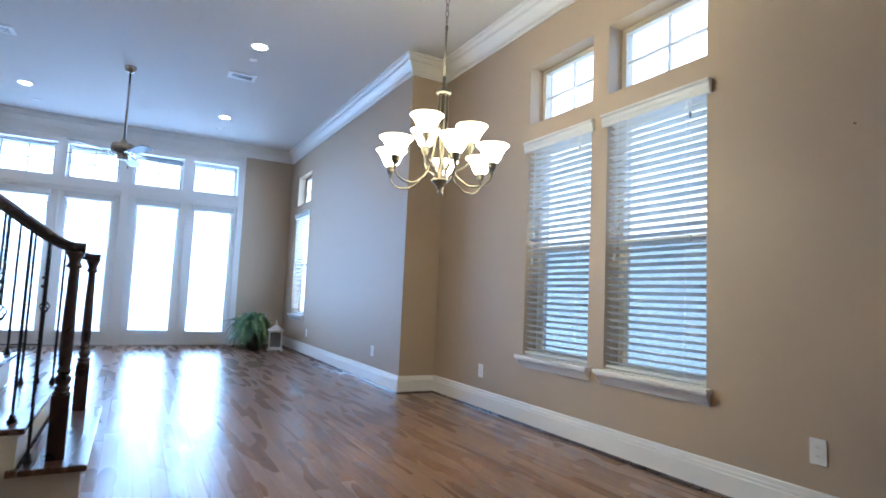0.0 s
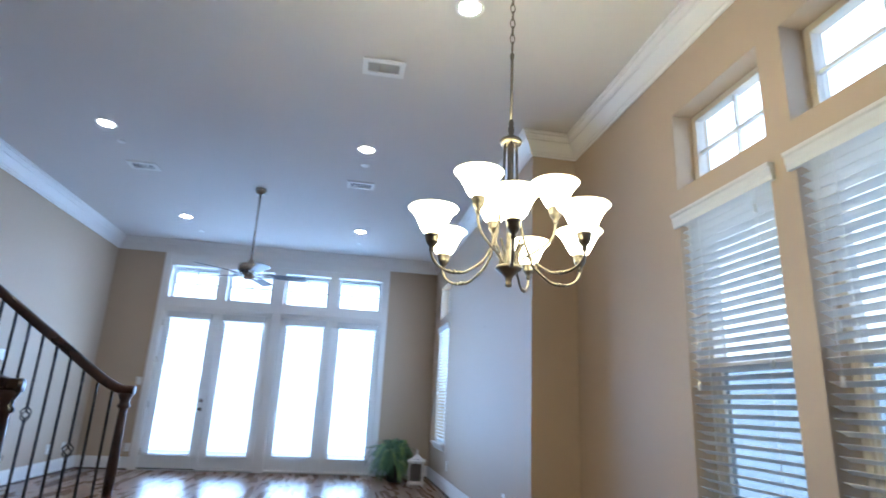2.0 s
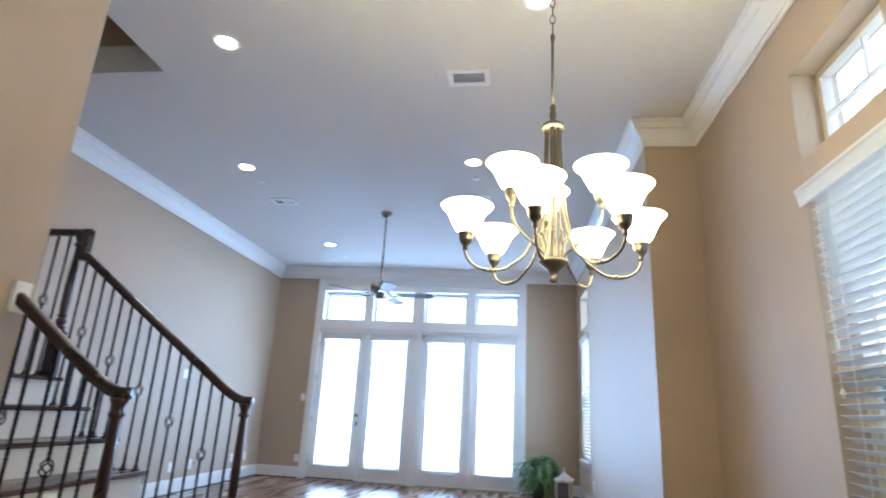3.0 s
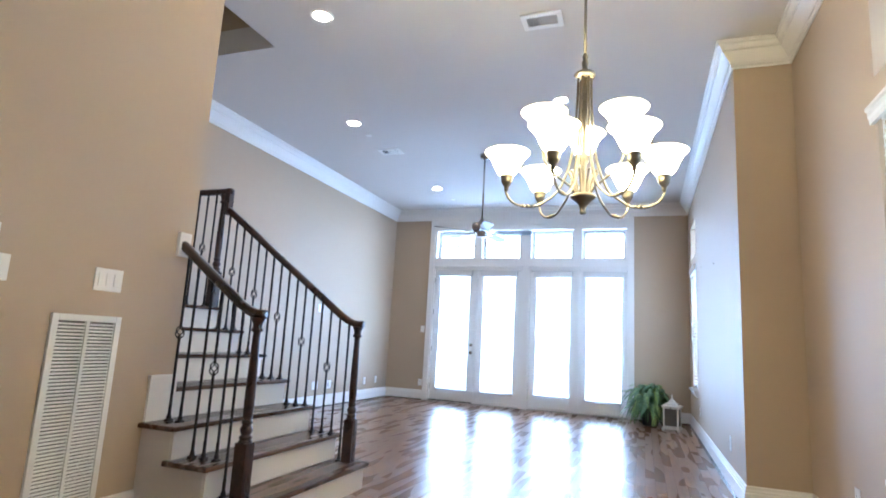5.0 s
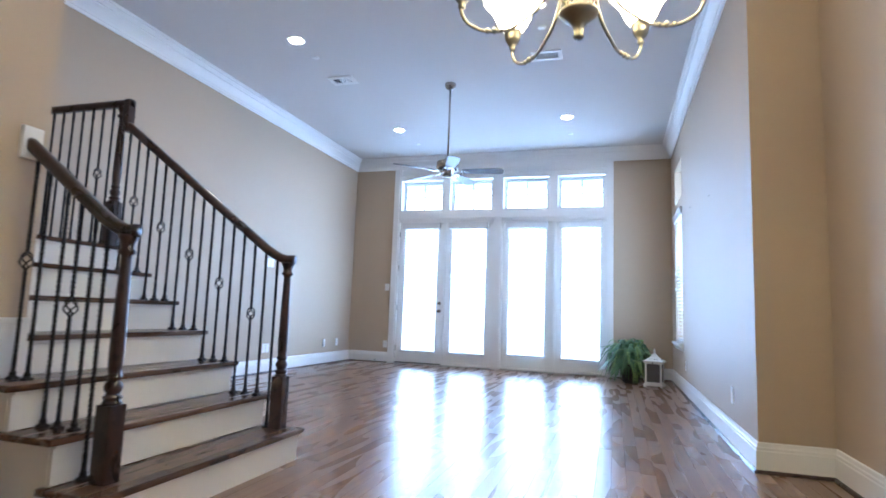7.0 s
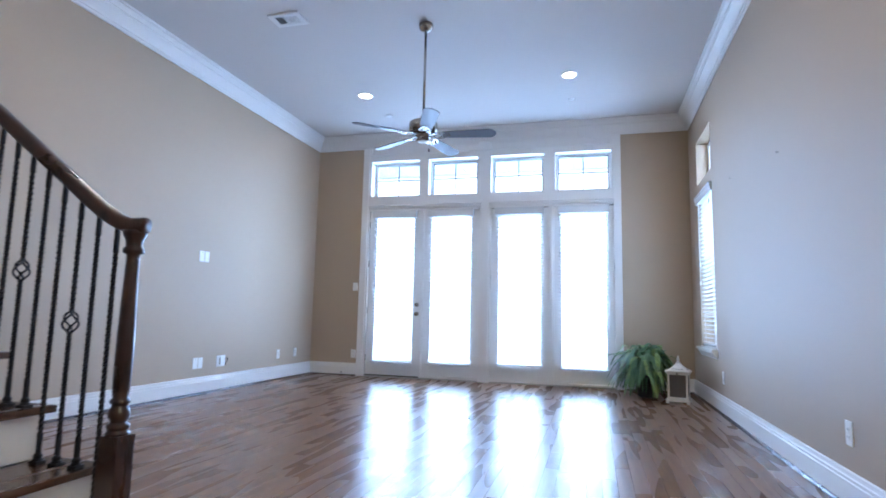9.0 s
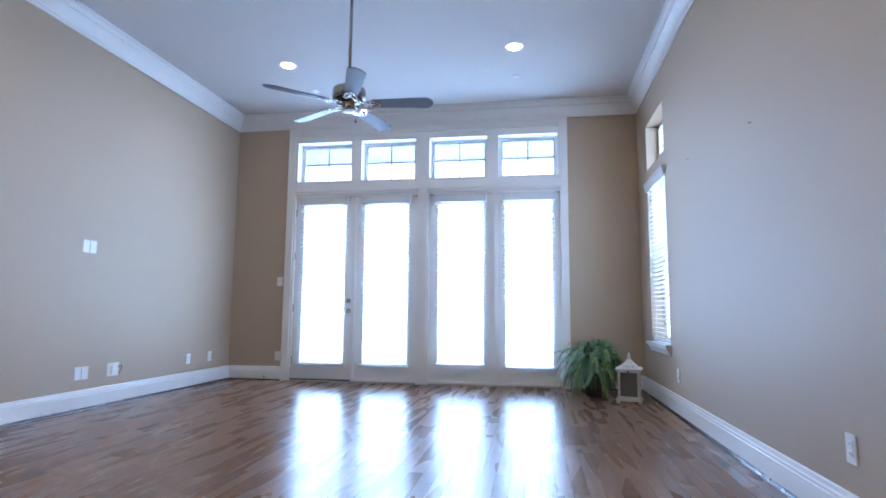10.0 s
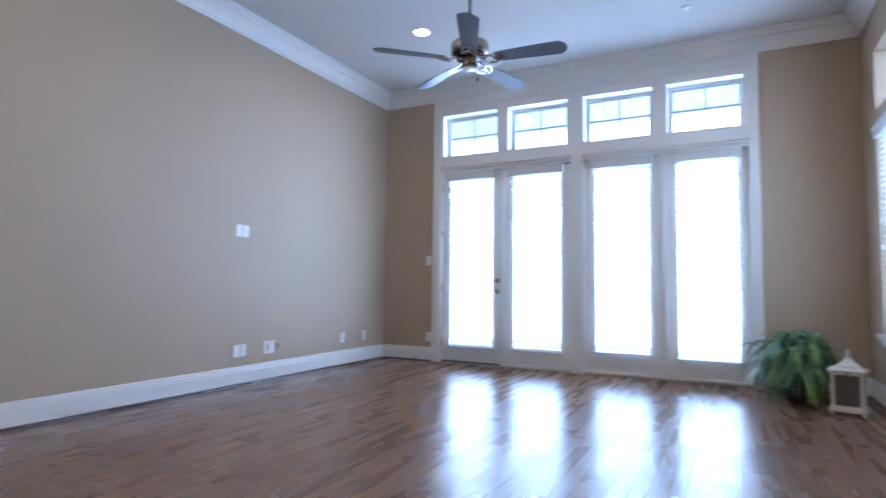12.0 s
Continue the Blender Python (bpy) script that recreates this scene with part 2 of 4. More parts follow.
STEM = mat("fern_stem", (0.09, 0.15, 0.04), 0.6)
POT = mat("dark_pot", (0.035, 0.03, 0.028), 0.5)
LANTERN = mat("whitewashed_wood", (0.72, 0.69, 0.64), 0.6, 0, 40, 0.12, 0.02, 6, 0.12)
MESHDARK = mat("dark_wire_mesh", (0.11, 0.105, 0.105), 0.6, 0.3)
HAZE = glow("bright_sky", (0.80, 0.92, 1.0), 1.0)
PORCH = mat("porch_board_paint", (0.50, 0.56, 0.55), 0.6)
GRASS = mat("lawn", (0.06, 0.10, 0.03), 0.9, 0, 8, 0.4, 0.3, 0.3, 0.3)
PATIO = mat("patio_concrete", (0.42, 0.41, 0.39), 0.8, 0, 20, 0.15, 0.05)
STUCCO = mat("outer_render", (0.45, 0.40, 0.34), 0.9, 0, 30, 0.1, 0.05)


# ---------------------------------------------------------------- mesh helpers
def finish(name, bm, material, smooth=False):
    bmesh.ops.recalc_face_normals(bm, faces=bm.faces)
    me = bpy.data.meshes.new(name)
    bm.to_mesh(me)
    bm.free()
    if smooth:
        for p in me.polygons:
            p.use_smooth = True
    me.materials.append(material)
    return me


def part(name, bm, material, parent=None, label="", smooth=False):
    o = new(name, finish(name, bm, material, smooth))
    if parent is not None:
        o.parent = parent
    if label:
        o["label"] = label
    return o


def empty(name, at=(0, 0, 0), rz=0.0):
    o = new(name)
    o.matrix_basis = Matrix.Translation(at) @ Matrix.Rotation(rz, 4, "Z")
    return o


def box(bm, x0, x1, y0, y1, z0, z1, bevel=0.0):
    m = Matrix.Translation(((x0 + x1) / 2, (y0 + y1) / 2, (z0 + z1) / 2)) @ Matrix.Diagonal((abs(x1 - x0), abs(y1 - y0), abs(z1 - z0), 1))
    r = bmesh.ops.create_cube(bm, size=1, matrix=m)
    if bevel:
        es = list({e for v in r["verts"] for e in v.link_edges})
        bmesh.ops.bevel(bm, geom=es, offset=bevel, segments=2, affect="EDGES", profile=0.7)
    return bm


def boxes(*args):
    bm = bmesh.new()
    for a in args:
        box(bm, *a)
    return bm


def lathe(bm, profile, seg=24, at=(0, 0, 0)):
    """A turned shape: profile is (radius, height) from bottom to top."""
    rings = []
    for r, z in profile:
        rings.append([bm.verts.new((at[0] + r * math.cos(2 * math.pi * i / seg), at[1] + r * math.sin(2 * math.pi * i / seg), at[2] + z)) for i in range(seg)])
    for a, b in zip(rings, rings[1:]):
        for i in range(seg):
            bm.faces.new((a[i], a[(i + 1) % seg], b[(i + 1) % seg], b[i]))
    for ring, r in ((rings[0], profile[0][0]), (rings[-1], profile[-1][0])):
        if r > 0.0005:
            bm.faces.new(ring)
    return bm


def sweep(bm, pts, section, up=Vector((0, 0, 1)), closed=True):
    """Carries a closed section (list of (side, up)) along a path."""
    rings = []
    pts = [Vector(p) for p in pts]
    for i, p in enumerate(pts):
        d = (pts[min(i + 1, len(pts) - 1)] - pts[max(i - 1, 0)]).normalized()
        side = d.cross(up)
        if side.length < 1e-4:
            side = Vector((1, 0, 0))
        side.normalize()
        u = side.cross(d).normalized()
        rings.append([bm.verts.new(p + side * a + u * b) for a, b in section])
    k = len(section)
    for a, b in zip(rings, rings[1:]):
        for i in range(k):
            bm.faces.new((a[i], a[(i + 1) % k], b[(i + 1) % k], b[i]))
    bm.faces.new(rings[0])
    bm.faces.new(rings[-1])
    return bm


def ring_section(r, seg=10):
    return [(r * math.cos(2 * math.pi * i / seg), r * math.sin(2 * math.pi * i / seg)) for i in range(seg)]


def curve_points(ctrl, n=8):
    """A smooth path through control points."""
    c = [Vector(p) for p in ctrl]
    out = []
    for i in range(len(c) - 1):
        p0, p1, p2, p3 = c[max(i - 1, 0)], c[i], c[i + 1], c[min(i + 2, len(c) - 1)]
        for k in range(n):
            t = k / n
            out.append(0.5 * (2 * p1 + (p2 - p0) * t + (2 * p0 - 5 * p1 + 4 * p2 - p3) * t * t + (3 * p1 - p0 - 3 * p2 + p3) * t ** 3))
    out.append(c[-1])
    return out


def slab_mesh(us, vs, solid, w0, w1, place):
    """A slab on a grid of us x vs whose cells are solid or open; only outer faces are made."""
    bm = bmesh.new()
    cache = {}

    def V(i, j, k):
        key = (i, j, k)
        if key not in cache:
            cache[key] = bm.verts.new(place(us[i], (w0, w1)[k], vs[j]))
        return cache[key]

    n, m = len(us) - 1, len(vs) - 1
    full = [[solid((us[i] + us[i + 1]) / 2, (vs[j] + vs[j + 1]) / 2) for j in range(m)] for i in range(n)]
    for i in range(n):
        for j in range(m):
            if not full[i][j]:
                continue
            for k in (0, 1):
                bm.faces.new((V(i, j, k), V(i + 1, j, k), V(i + 1, j + 1, k), V(i, j + 1, k)))
            for di, dj, a, b in ((-1, 0, (i, j), (i, j + 1)), (1, 0, (i + 1, j), (i + 1, j + 1)), (0, -1, (i, j), (i + 1, j)), (0, 1, (i, j + 1), (i + 1, j + 1))):
                p, q = i + di, j + dj
                if not (0 <= p < n and 0 <= q < m and full[p][q]):
                    bm.faces.new((V(*a, 0), V(*b, 0), V(*b, 1), V(*a, 1)))
    return bm


def pierced(name, material, axis, w0, w1, span, zspan, openings=(), label="", category="wall"):
    """A wall along x or y (its length) with thickness w0..w1 and openings (u0, u1, z0, z1) cut through."""
    us = sorted({*span, *[v for o in openings for v in o[:2]]})
    vs = sorted({*zspan, *[v for o in openings for v in o[2:]]})
    place = (lambda u, w, v: (w, u, v)) if axis == "y" else (lambda u, w, v: (u, w, v)) if axis == "x" else (lambda u, w, v: (u, v, w))
    bm = slab_mesh(us, vs, lambda u, v: not any(o[0] < u < o[1] and o[2] < v < o[3] for o in openings), w0, w1, place)
    return tagged(part(name, bm, material), label, category, kind="structure")


def molding(name, p0, p1, normal, profile, m0=0, m1=0, material=None, parent=None):
    """A profile (distance from the wall, height) run along a wall; m: +1 outer mitre, -1 inner mitre, 0 square."""
    p0, p1, nv = Vector(p0), Vector(p1), Vector(normal)
    d = (p1 - p0).normalized()
    bm = bmesh.new()
    a = [bm.verts.new(p0 + nv * s - d * (m0 * s) + Vector((0, 0, z))) for s, z in profile]
    b = [bm.verts.new(p1 + nv * s + d * (m1 * s) + Vector((0, 0, z))) for s, z in profile]
    k = len(profile)
    for i in range(k):
        bm.faces.new((a[i], a[(i + 1) % k], b[(i + 1) % k], b[i]))
    bm.faces.new(a)
    bm.faces.new(b)
    return part(name, bm, material or TRIM, parent)


# ---------------------------------------------------------------- the plan
XL, XR, XD, YB, YJ, YF = -2.465, 2.965, 3.385, 10.91, 5.63, -1.7
H = 3.66
XG, YG = -0.44, 3.55           # wall with the return-air grille, and where it ends
HOLE = (-2.465, -0.895, 1.2, 4.68)  # stairwell opening in the ceiling
DW = [(3.29, 4.06), (2.32, 3.13)]   # dining windows along y
SW = (9.51, 10.36)                  # side window along y
ZS, ZB, ZC0, ZC1 = 0.575, 2.40, 2.565, 3.09
ZS3 = 0.625

# floor body under the boards
fl = part("floor", boxes((XL - 0.2, XD + 0.2, YF - 0.2, YB + 0.2, -0.2, -0.016)), GAP)
tagged(fl, "dark brown glossy oak strip floor", "floor", kind="structure")

hx0, hx1, hy0, hy1 = HOLE
ceil = pierced("ceiling", CEIL, "z", H, H + 0.25, (XL - 0.2, XD + 0.2), (YF - 0.2, YB + 0.2), [(hx0, hx1, hy0, hy1)], "matt off-white plaster ceiling with stairwell opening", "ceiling")

pierced("wall_right", WALL, "y", XR, XR + 0.62, (YJ, YB + 0.2), (-0.2, H), [(*SW, ZS3, ZB), (*SW, ZC0, ZC1)], "beige painted wall with a side window")
pierced("wall_dining", WALL, "y", XD, XD + 0.25, (YF - 0.2, YJ), (-0.2, H), [(*w, ZS, ZB) for w in DW] + [(*w, ZC0, ZC1) for w in DW], "beige painted dining wall with two tall windows")
pierced("wall_left", WALL, "y", XL - 0.2, XL, (YF - 0.2, YB + 0.2), (-0.2, H + 2.8), [], "beige painted living room wall")
pierced("wall_back", WALL, "x", YB, YB + 0.2, (XL, XR), (-0.2, H), [(-1.64, 2.04, -0.2, 3.34)], "beige painted wall around the glazed doors")
pierced("wall_front", WALL, "x", YF - 0.2, YF, (XL, XD), (-0.2, H + 2.8), [], "beige painted wall behind")
pierced("wall_grille", WALL, "y", XG - 0.14, XG, (YF, YG), (-0.2, H), [], "beige painted wall beside the stairs")
# stairwell above the ceiling
pierced("wall_upper_far", WALL, "x", hy1, hy1 + 0.12, (hx0, hx1 + 0.12), (H + 0.25, H + 2.8), [], "beige stairwell wall above the opening")
pierced("wall_upper_side", WALL, "y", hx1, hx1 + 0.12, (YF, hy1), (H + 0.25, H + 2.8), [], "beige stairwell side wall above the opening")
pierced("ceiling_upper", CEIL, "z", H + 2.8, H + 2.95, (XL - 0.2, hx1 + 0.2), (YF - 0.2, hy1 + 0.2), [], "off-white ceiling over the stairwell", "ceiling")

# crown moulding and baseboards
CROWN = [(0, -0.205), (0.014, -0.205), (0.018, -0.196), (0.018, -0.180), (0.027, -0.176), (0.029, -0.163), (0.034, -0.150), (0.050, -0.125), (0.072, -0.097), (0.086, -0.083), (0.086, -0.068), (0.099, -0.064), (0.105, -0.050), (0.117, -0.036), (0.117, -0.022), (0.131, -0.018), (0.134, 0), (0, 0)]
BASE = [(0, 0), (0.018, 0), (0.018, 0.130), (0.014, 0.136), (0.014, 0.150), (0.010, 0.158), (0.008, 0.178), (0, 0.184)]
SHOE = [(0.018, 0), (0.034, 0), (0.032, 0.009), (0.026, 0.017), (0.018, 0.02)]
crown = empty("trim_crown", (0, 0, 0))
tagged(crown, "white painted stepped crown moulding under the ceiling", "crown moulding", kind="structure")
basebd = empty("baseboard", (0, 0, 0))
tagged(basebd, "tall white painted baseboard with moulded top", "baseboard", kind="structure")
runs = [((XR, YJ, 0), (XR, YB, 0), (-1, 0, 0), 1, -1, 1, 1), ((XR, YJ, 0), (XD, YJ, 0), (0, -1, 0), 1, -1, 1, 1),
        ((XD, YF, 0), (XD, YJ, 0), (-1, 0, 0), -1, -1, 1, 1), ((XL, 4.8, 0), (XL, YB, 0), (1, 0, 0), 0, -1, 1, 1),
        ((XL, YB, 0), (XR, YB, 0), (0, -1, 0), -1, -1, 1, 0), ((XL, YB, 0), (-1.70, YB, 0), (0, -1, 0), -1, 0, 0, 1),
        ((2.10, YB, 0), (XR, YB, 0), (0, -1, 0), 0, -1, 0, 1), ((XG, YF, 0), (XG, 3.352, 0), (1, 0, 0), -1, 0, 0, 1),
        ((XG, YF, 0), (XG, YG, 0), (1, 0, 0), -1, 1, 1, 0), ((XG - 0.14, YG, 0), (XG, YG, 0), (0, 1, 0), 0, 1, 1, 0)]
for p0, p1, nv, m0, m1, top, low in runs:
    if top:
        molding("crown_run", (p0[0], p0[1], H), (p1[0], p1[1], H), nv, CROWN, m0, m1, TRIM, crown)
    if low:
        molding("board", p0, p1, nv, BASE, m0, m1, TRIM, basebd)
        molding("shoe_strip", p0, p1, nv, SHOE, m0, m1, STAIN, basebd)

# ---------------------------------------------------------------- glazed doors and transoms
CX0, CX1 = -1.70, 2.10
surround = empty("trim_door_surround", (0.2, YB, 0))


def P(*a):
    """boxes given in world coordinates, moved into the surround's frame"""
    bm = bmesh.new()
    for q in a:
        box(bm, q[0] - 0.2, q[1] - 0.2, q[2] - YB, q[3] - YB, q[4], q[5], *q[6:])
    return bm


POSTS = [(-1.64, -1.575), (0.137, 0.302), (2.0, 2.04)]
DOORS = [(-1.573, -0.729), (-0.705, 0.135), (0.304, 1.130), (1.192, 1.998)]
TRANS = [(-1.56, -0.79), (-0.646, 0.109), (0.298, 1.067), (1.215, 1.978)]
TZ0, TZ1 = 2.70, 3.245
HEAD = 2.565
tagged(surround, "white painted timber surround of the glazed doors", "trim", kind="structure")
part("casing", P((CX0, CX0 + 0.10, YB - 0.024, YB, 0, H - 0.205, 0.004)), TRIM, surround)
part("casing", P((CX1 - 0.10, CX1, YB - 0.024, YB, 0, H - 0.205, 0.004)), TRIM, surround)
part("frieze", P((CX0 + 0.10, CX1 - 0.10, YB - 0.006, YB, 3.34, H - 0.2)), TRIM, surround)
part("frieze_rail", P((CX0 + 0.10, CX1 - 0.10, YB - 0.024, YB - 0.006, 3.342, 3.362, 0.003)), TRIM, surround)
for x0, x1 in ((-1.60, -1.56), (-0.79, -0.646), (0.109, 0.298), (1.067, 1.215), (1.978, 2.0)):
    part("pilaster", P((x0 + 0.004, x1 - 0.004, YB - 0.026, YB - 0.0065, 3.3625, H - 0.2, 0.003)), TRIM, surround)
for x0, x1 in TRANS:
    part("panel_bead", P((x0 + 0.001, x1 - 0.001, YB - 0.016, YB - 0.006, 3.432, 3.444, 0.002)), TRIM, surround)
    # slim stop frame round each transom light
    part("light_stop", P((x0 - 0.022, x1 + 0.022, YB - 0.022, YB - 0.0142, TZ0 - 0.022, TZ0, 0.002), (x0 - 0.022, x1 + 0.022, YB - 0.022, YB - 0.0142, TZ1, TZ1 + 0.022, 0.002)), TRIM, surround)
# transom wall of the unit: a board pierced by the four lights
tb = slab_mesh(sorted({-1.60 - 0.2, 2.0 - 0.2, *[v - 0.2 for t in TRANS for v in t]}), [HEAD, TZ0, TZ1, 3.34],
               lambda u, v: not any(t[0] - 0.2 < u < t[1] - 0.2 and TZ0 < v < TZ1 for t in TRANS), -0.014, 0.195, lambda u, w, v: (u, w, v))
part("transom_board", tb, TRIM, surround)
for x0, x1 in POSTS:
    part("post", P((x0, x1, YB - 0.010, YB + 0.17, 0.0, HEAD - 0.001, 0.004)), TRIM, surround)
part("post_face", P((0.158, 0.279, YB - 0.026, YB - 0.010, 0.0, HEAD, 0.004)), TRIM, surround)
for x0, x1 in ((-1.573, 0.135), (0.304, 1.998)):
    part("head_cap", P((x0 - 0.02, x1 + 0.02, YB - 0.05, YB - 0.0145, HEAD - 0.022, HEAD + 0.0, 0.004), (x0 - 0.012, x1 + 0.012, YB - 0.036, YB - 0.0145, HEAD - 0.052, HEAD - 0.022, 0.004)), TRIM, surround)
    part("head_jamb", P((x0, x1, YB - 0.0143, YB + 0.17, 2.475, HEAD - 0.0005)), TRIM, surround)
    part("threshold", P((x0, x1, YB - 0.012, YB + 0.2, -0.01, 0.018, 0.004)), PATIO, surround, "pale metal threshold")

for xa, hw in ((-0.717, 0.024), (1.161, 0.038)):
    part("mullion", P((xa - hw, xa + hw, YB - 0.004, YB + 0.0215, 0.019, 2.474, 0.005)), TRIM, surround)
    part("mullion_bead", P((xa - hw * 0.45, xa + hw * 0.45, YB - 0.018, YB - 0.0045, 0.019, 2.474, 0.006)), TRIM, surround)
for x0, x1 in DOORS:
    # unseen strip behind the door, added to stop light leaking below it
    part("door_sweep", P((x0, x1, YB + 0.068, YB + 0.075, 0.0185, 0.09)), TRIM, surround)
    if x0 > -1.0:
        part("sill_strip", P((x0 + 0.002, x1 - 0.002, YB - 0.020, YB + 0.022, 0.0185, 0.046, 0.006)), TRIM, surround)
    else:
        # near-black strip paints in the shade of the gap under this door
        part("gap_shade_strip", P((x0 + 0.002, x1 - 0.002, YB - 0.006, YB + 0.012, 0.0185, 0.034)), DARKSLOT, surround, "dark strip standing for the shaded gap under the door")
    # unseen strips at head and sides, added against light leaks too
    part("door_stop", P((x0, x1, YB + 0.068, YB + 0.08, 2.44, 2.4745)), TRIM, surround)
    for xs in (x0, x1):
        part("door_stop", P((xs - 0.009, xs + 0.009, YB + 0.0681, YB + 0.0805, 0.0185, 2.44)), TRIM, surround)

for i, (x0, x1) in enumerate(TRANS):
    w = empty("window_%d" % (i + 1), ((x0 + x1) / 2, YB + 0.155, TZ0))
    tagged(w, "white framed transom window with four panes", "window", "transom lights", "structure")
    hw, hh = (x1 - x0) / 2 - 0.001, TZ1 - TZ0 - 0.002
    for nm, b in (("window_frame", (-hw, -hw + 0.035, -0.03, 0.03, 0.001, hh)), ("window_frame", (hw - 0.035, hw, -0.03, 0.03, 0.001, hh)),
                  ("window_frame", (-hw + 0.035, hw - 0.035, -0.03, 0.03, 0.001, 0.036)), ("window_frame", (-hw + 0.035, hw - 0.035, -0.03, 0.03, hh - 0.035, hh))):
        part(nm, boxes((*b, 0.003)), TRIM, w)
    gx = hw - 0.0352
    part("gasket", boxes((-gx, -gx + 0.010, -0.0302, -0.002, 0.037, hh - 0.036), (gx - 0.010, gx, -0.0302, -0.002, 0.037, hh - 0.036), (-gx + 0.010, gx - 0.010, -0.0302, -0.002, hh - 0.046, hh - 0.036)), GRID, w)
    part("glazing_bar", boxes((-0.007, 0.007, -0.010, 0.010, 0.036, hh - 0.0465)), GRID, w)
    for s in (-1, 1):
        a, b = (0.0072, gx - 0.0105) if s > 0 else (-gx + 0.0105, -0.0072)
        part("glazing_bar", boxes((a, b, -0.010, 0.010, hh / 2 - 0.008, hh / 2 + 0.008)), GRID, w)
        for z0, z1 in ((0.036, hh / 2 - 0.008), (hh / 2 + 0.008, hh - 0.035)):
            pn = part("pane", boxes((a, b, 0.003, 0.007, z0, z1)), GLASS, w)
            pn.visible_shadow = False


def slat_blind(thing, width, z0, z1, pitch, depth, tilt, yo, cords):
    """A horizontal-slat blind in the local x-z plane, standing at y = yo; front faces -y."""
    n = int((z1 - z0 - 0.05) / pitch)
    me = None
    c, s = math.cos(radians(tilt)), math.sin(radians(tilt))
    for k in range(n):
        z = z0 + 0.045 + k * pitch
        if me is None:
            bm = bmesh.new()
            sec = [(-depth / 2, 0), (0, 0.003), (depth / 2, 0), (depth / 2, 0.0028), (0, 0.0058), (-depth / 2, 0.0028)]
            rows = []
            for x in (-width / 2, width / 2):
                rows.append([bm.verts.new((x, a * c + b * s, -a * s + b * c)) for a, b in sec])
            for i in range(6):
                bm.faces.new((rows[0][i], rows[0][(i + 1) % 6], rows[1][(i + 1) % 6], rows[1][i]))
            bm.faces.new(rows[0])
            bm.faces.new(rows[1])
            me = finish("slat", bm, BLIND)
        o = new("slat", me)
        o.parent = thing
        o.location = (0, yo, z)
    part("bottom_rail", boxes((-width / 2, width / 2, yo - depth / 2, yo + depth / 2, z0 + 0.008, z0 + 0.028, 0.004)), BLIND, thing)
    part("headrail", boxes((-width / 2, width / 2, yo - 0.028, yo + 0.03, z1 - 0.045, z1 - 0.002, 0.003)), BLIND, thing)
    for x in cords:
        part("ladder_cord", boxes((x - 0.0012, x + 0.0012, yo - depth / 2 - 0.003, yo - depth / 2 - 0.0008, z0 + 0.028, z1 - 0.045)), PLASTIC, thing)


DZ0, DZ1 = 0.02, 2.468
for i, (x0, x1) in enumerate(DOORS):
    d = empty("door_%d" % (i + 1), ((x0 + x1) / 2, YB + 0.045, DZ0))
    tagged(d, "white closed full-glass door with a white slat blind", "door", "garden doors", "structure")
    hw, hh = (x1 - x0) / 2 - 0.003, DZ1 - DZ0
    gx, gz0, gz1 = 0.307, 0.215, hh - 0.105
    part("stile", boxes((-hw, -gx, -0.022, 0.022, 0, hh, 0.003)), TRIM, d)
    part("stile", boxes((gx, hw, -0.022, 0.022, 0, hh, 0.003)), TRIM, d)
    part("bottom_rail", boxes((-gx, gx, -0.022, 0.022, 0, gz0, 0.003)), TRIM, d)
    part("top_rail", boxes((-gx, gx, -0.022, 0.022, gz1, hh, 0.003)), TRIM, d)
    part("glazing_bead", boxes((-gx, -gx + 0.014, -0.028, -0.0225, gz0, gz1), (gx - 0.014, gx, -0.028, -0.0225, gz0, gz1), (-gx + 0.014, gx - 0.014, -0.028, -0.0225, gz0, gz0 + 0.014), (-gx + 0.014, gx - 0.014, -0.028, -0.0225, gz1 - 0.014, gz1)), TRIM, d)
    pn = part("pane", boxes((-gx, gx, 0.004, 0.009, gz0, gz1)), GLASS, d)
    pn.visible_shadow = False
    bl = empty("door_blind", ((x0 + x1) / 2, YB - 0.014, DZ0 + gz0 - 0.03))
    tagged(bl, "white horizontal slat blind hung on a glass door", "blind", "door blinds")
    slat_blind(bl, 0.655, -0.004 if i < 2 else 0.035 if i == 2 else 0.015, gz1 - gz0 + 0.075, 0.050, 0.05, 6, -0.013, (-0.22, 0.22))
    zv = gz1 - gz0 + 0.03 + 0.002
    part("valance", boxes((-0.345, 0.345, -0.062, -0.052, zv, zv + 0.098, 0.003), (-0.349, 0.349, -0.068, -0.0625, zv + 0.078, zv + 0.098, 0.002), (-0.345, -0.338, -0.0518, 0.030, zv, zv + 0.098), (0.338, 0.345, -0.0518, 0.030, zv, zv + 0.098)), BLIND, bl, "white valance board with returns")
    if i == 0:
        for z, r in ((0.93, 0.026), (1.065, 0.02)):
            bm = bmesh.new()
            lathe(bm, [(0.030, 0), (0.030, 0.006), (0.012, 0.010), (0.011, 0.03), (r, 0.04), (r + 0.002, 0.052), (r * 0.7, 0.062), (0.0, 0.064)], 20)
            k = part("door_knob" if z < 1 else "deadbolt", bm, NICKEL, d, "brushed nickel knob" if z < 1 else "brushed nickel deadbolt", True)
            k.matrix_basis = pose(hw - 0.055, -0.022, z - DZ0, 90, 0, 0)
        for z in (0.25, 0.95, 1.65, 2.25):
            part("hinge", boxes((-hw - 0.012, -hw + 0.004, -0.032, -0.0225, z - 0.05, z + 0.05, 0.002)), NICKEL, d)


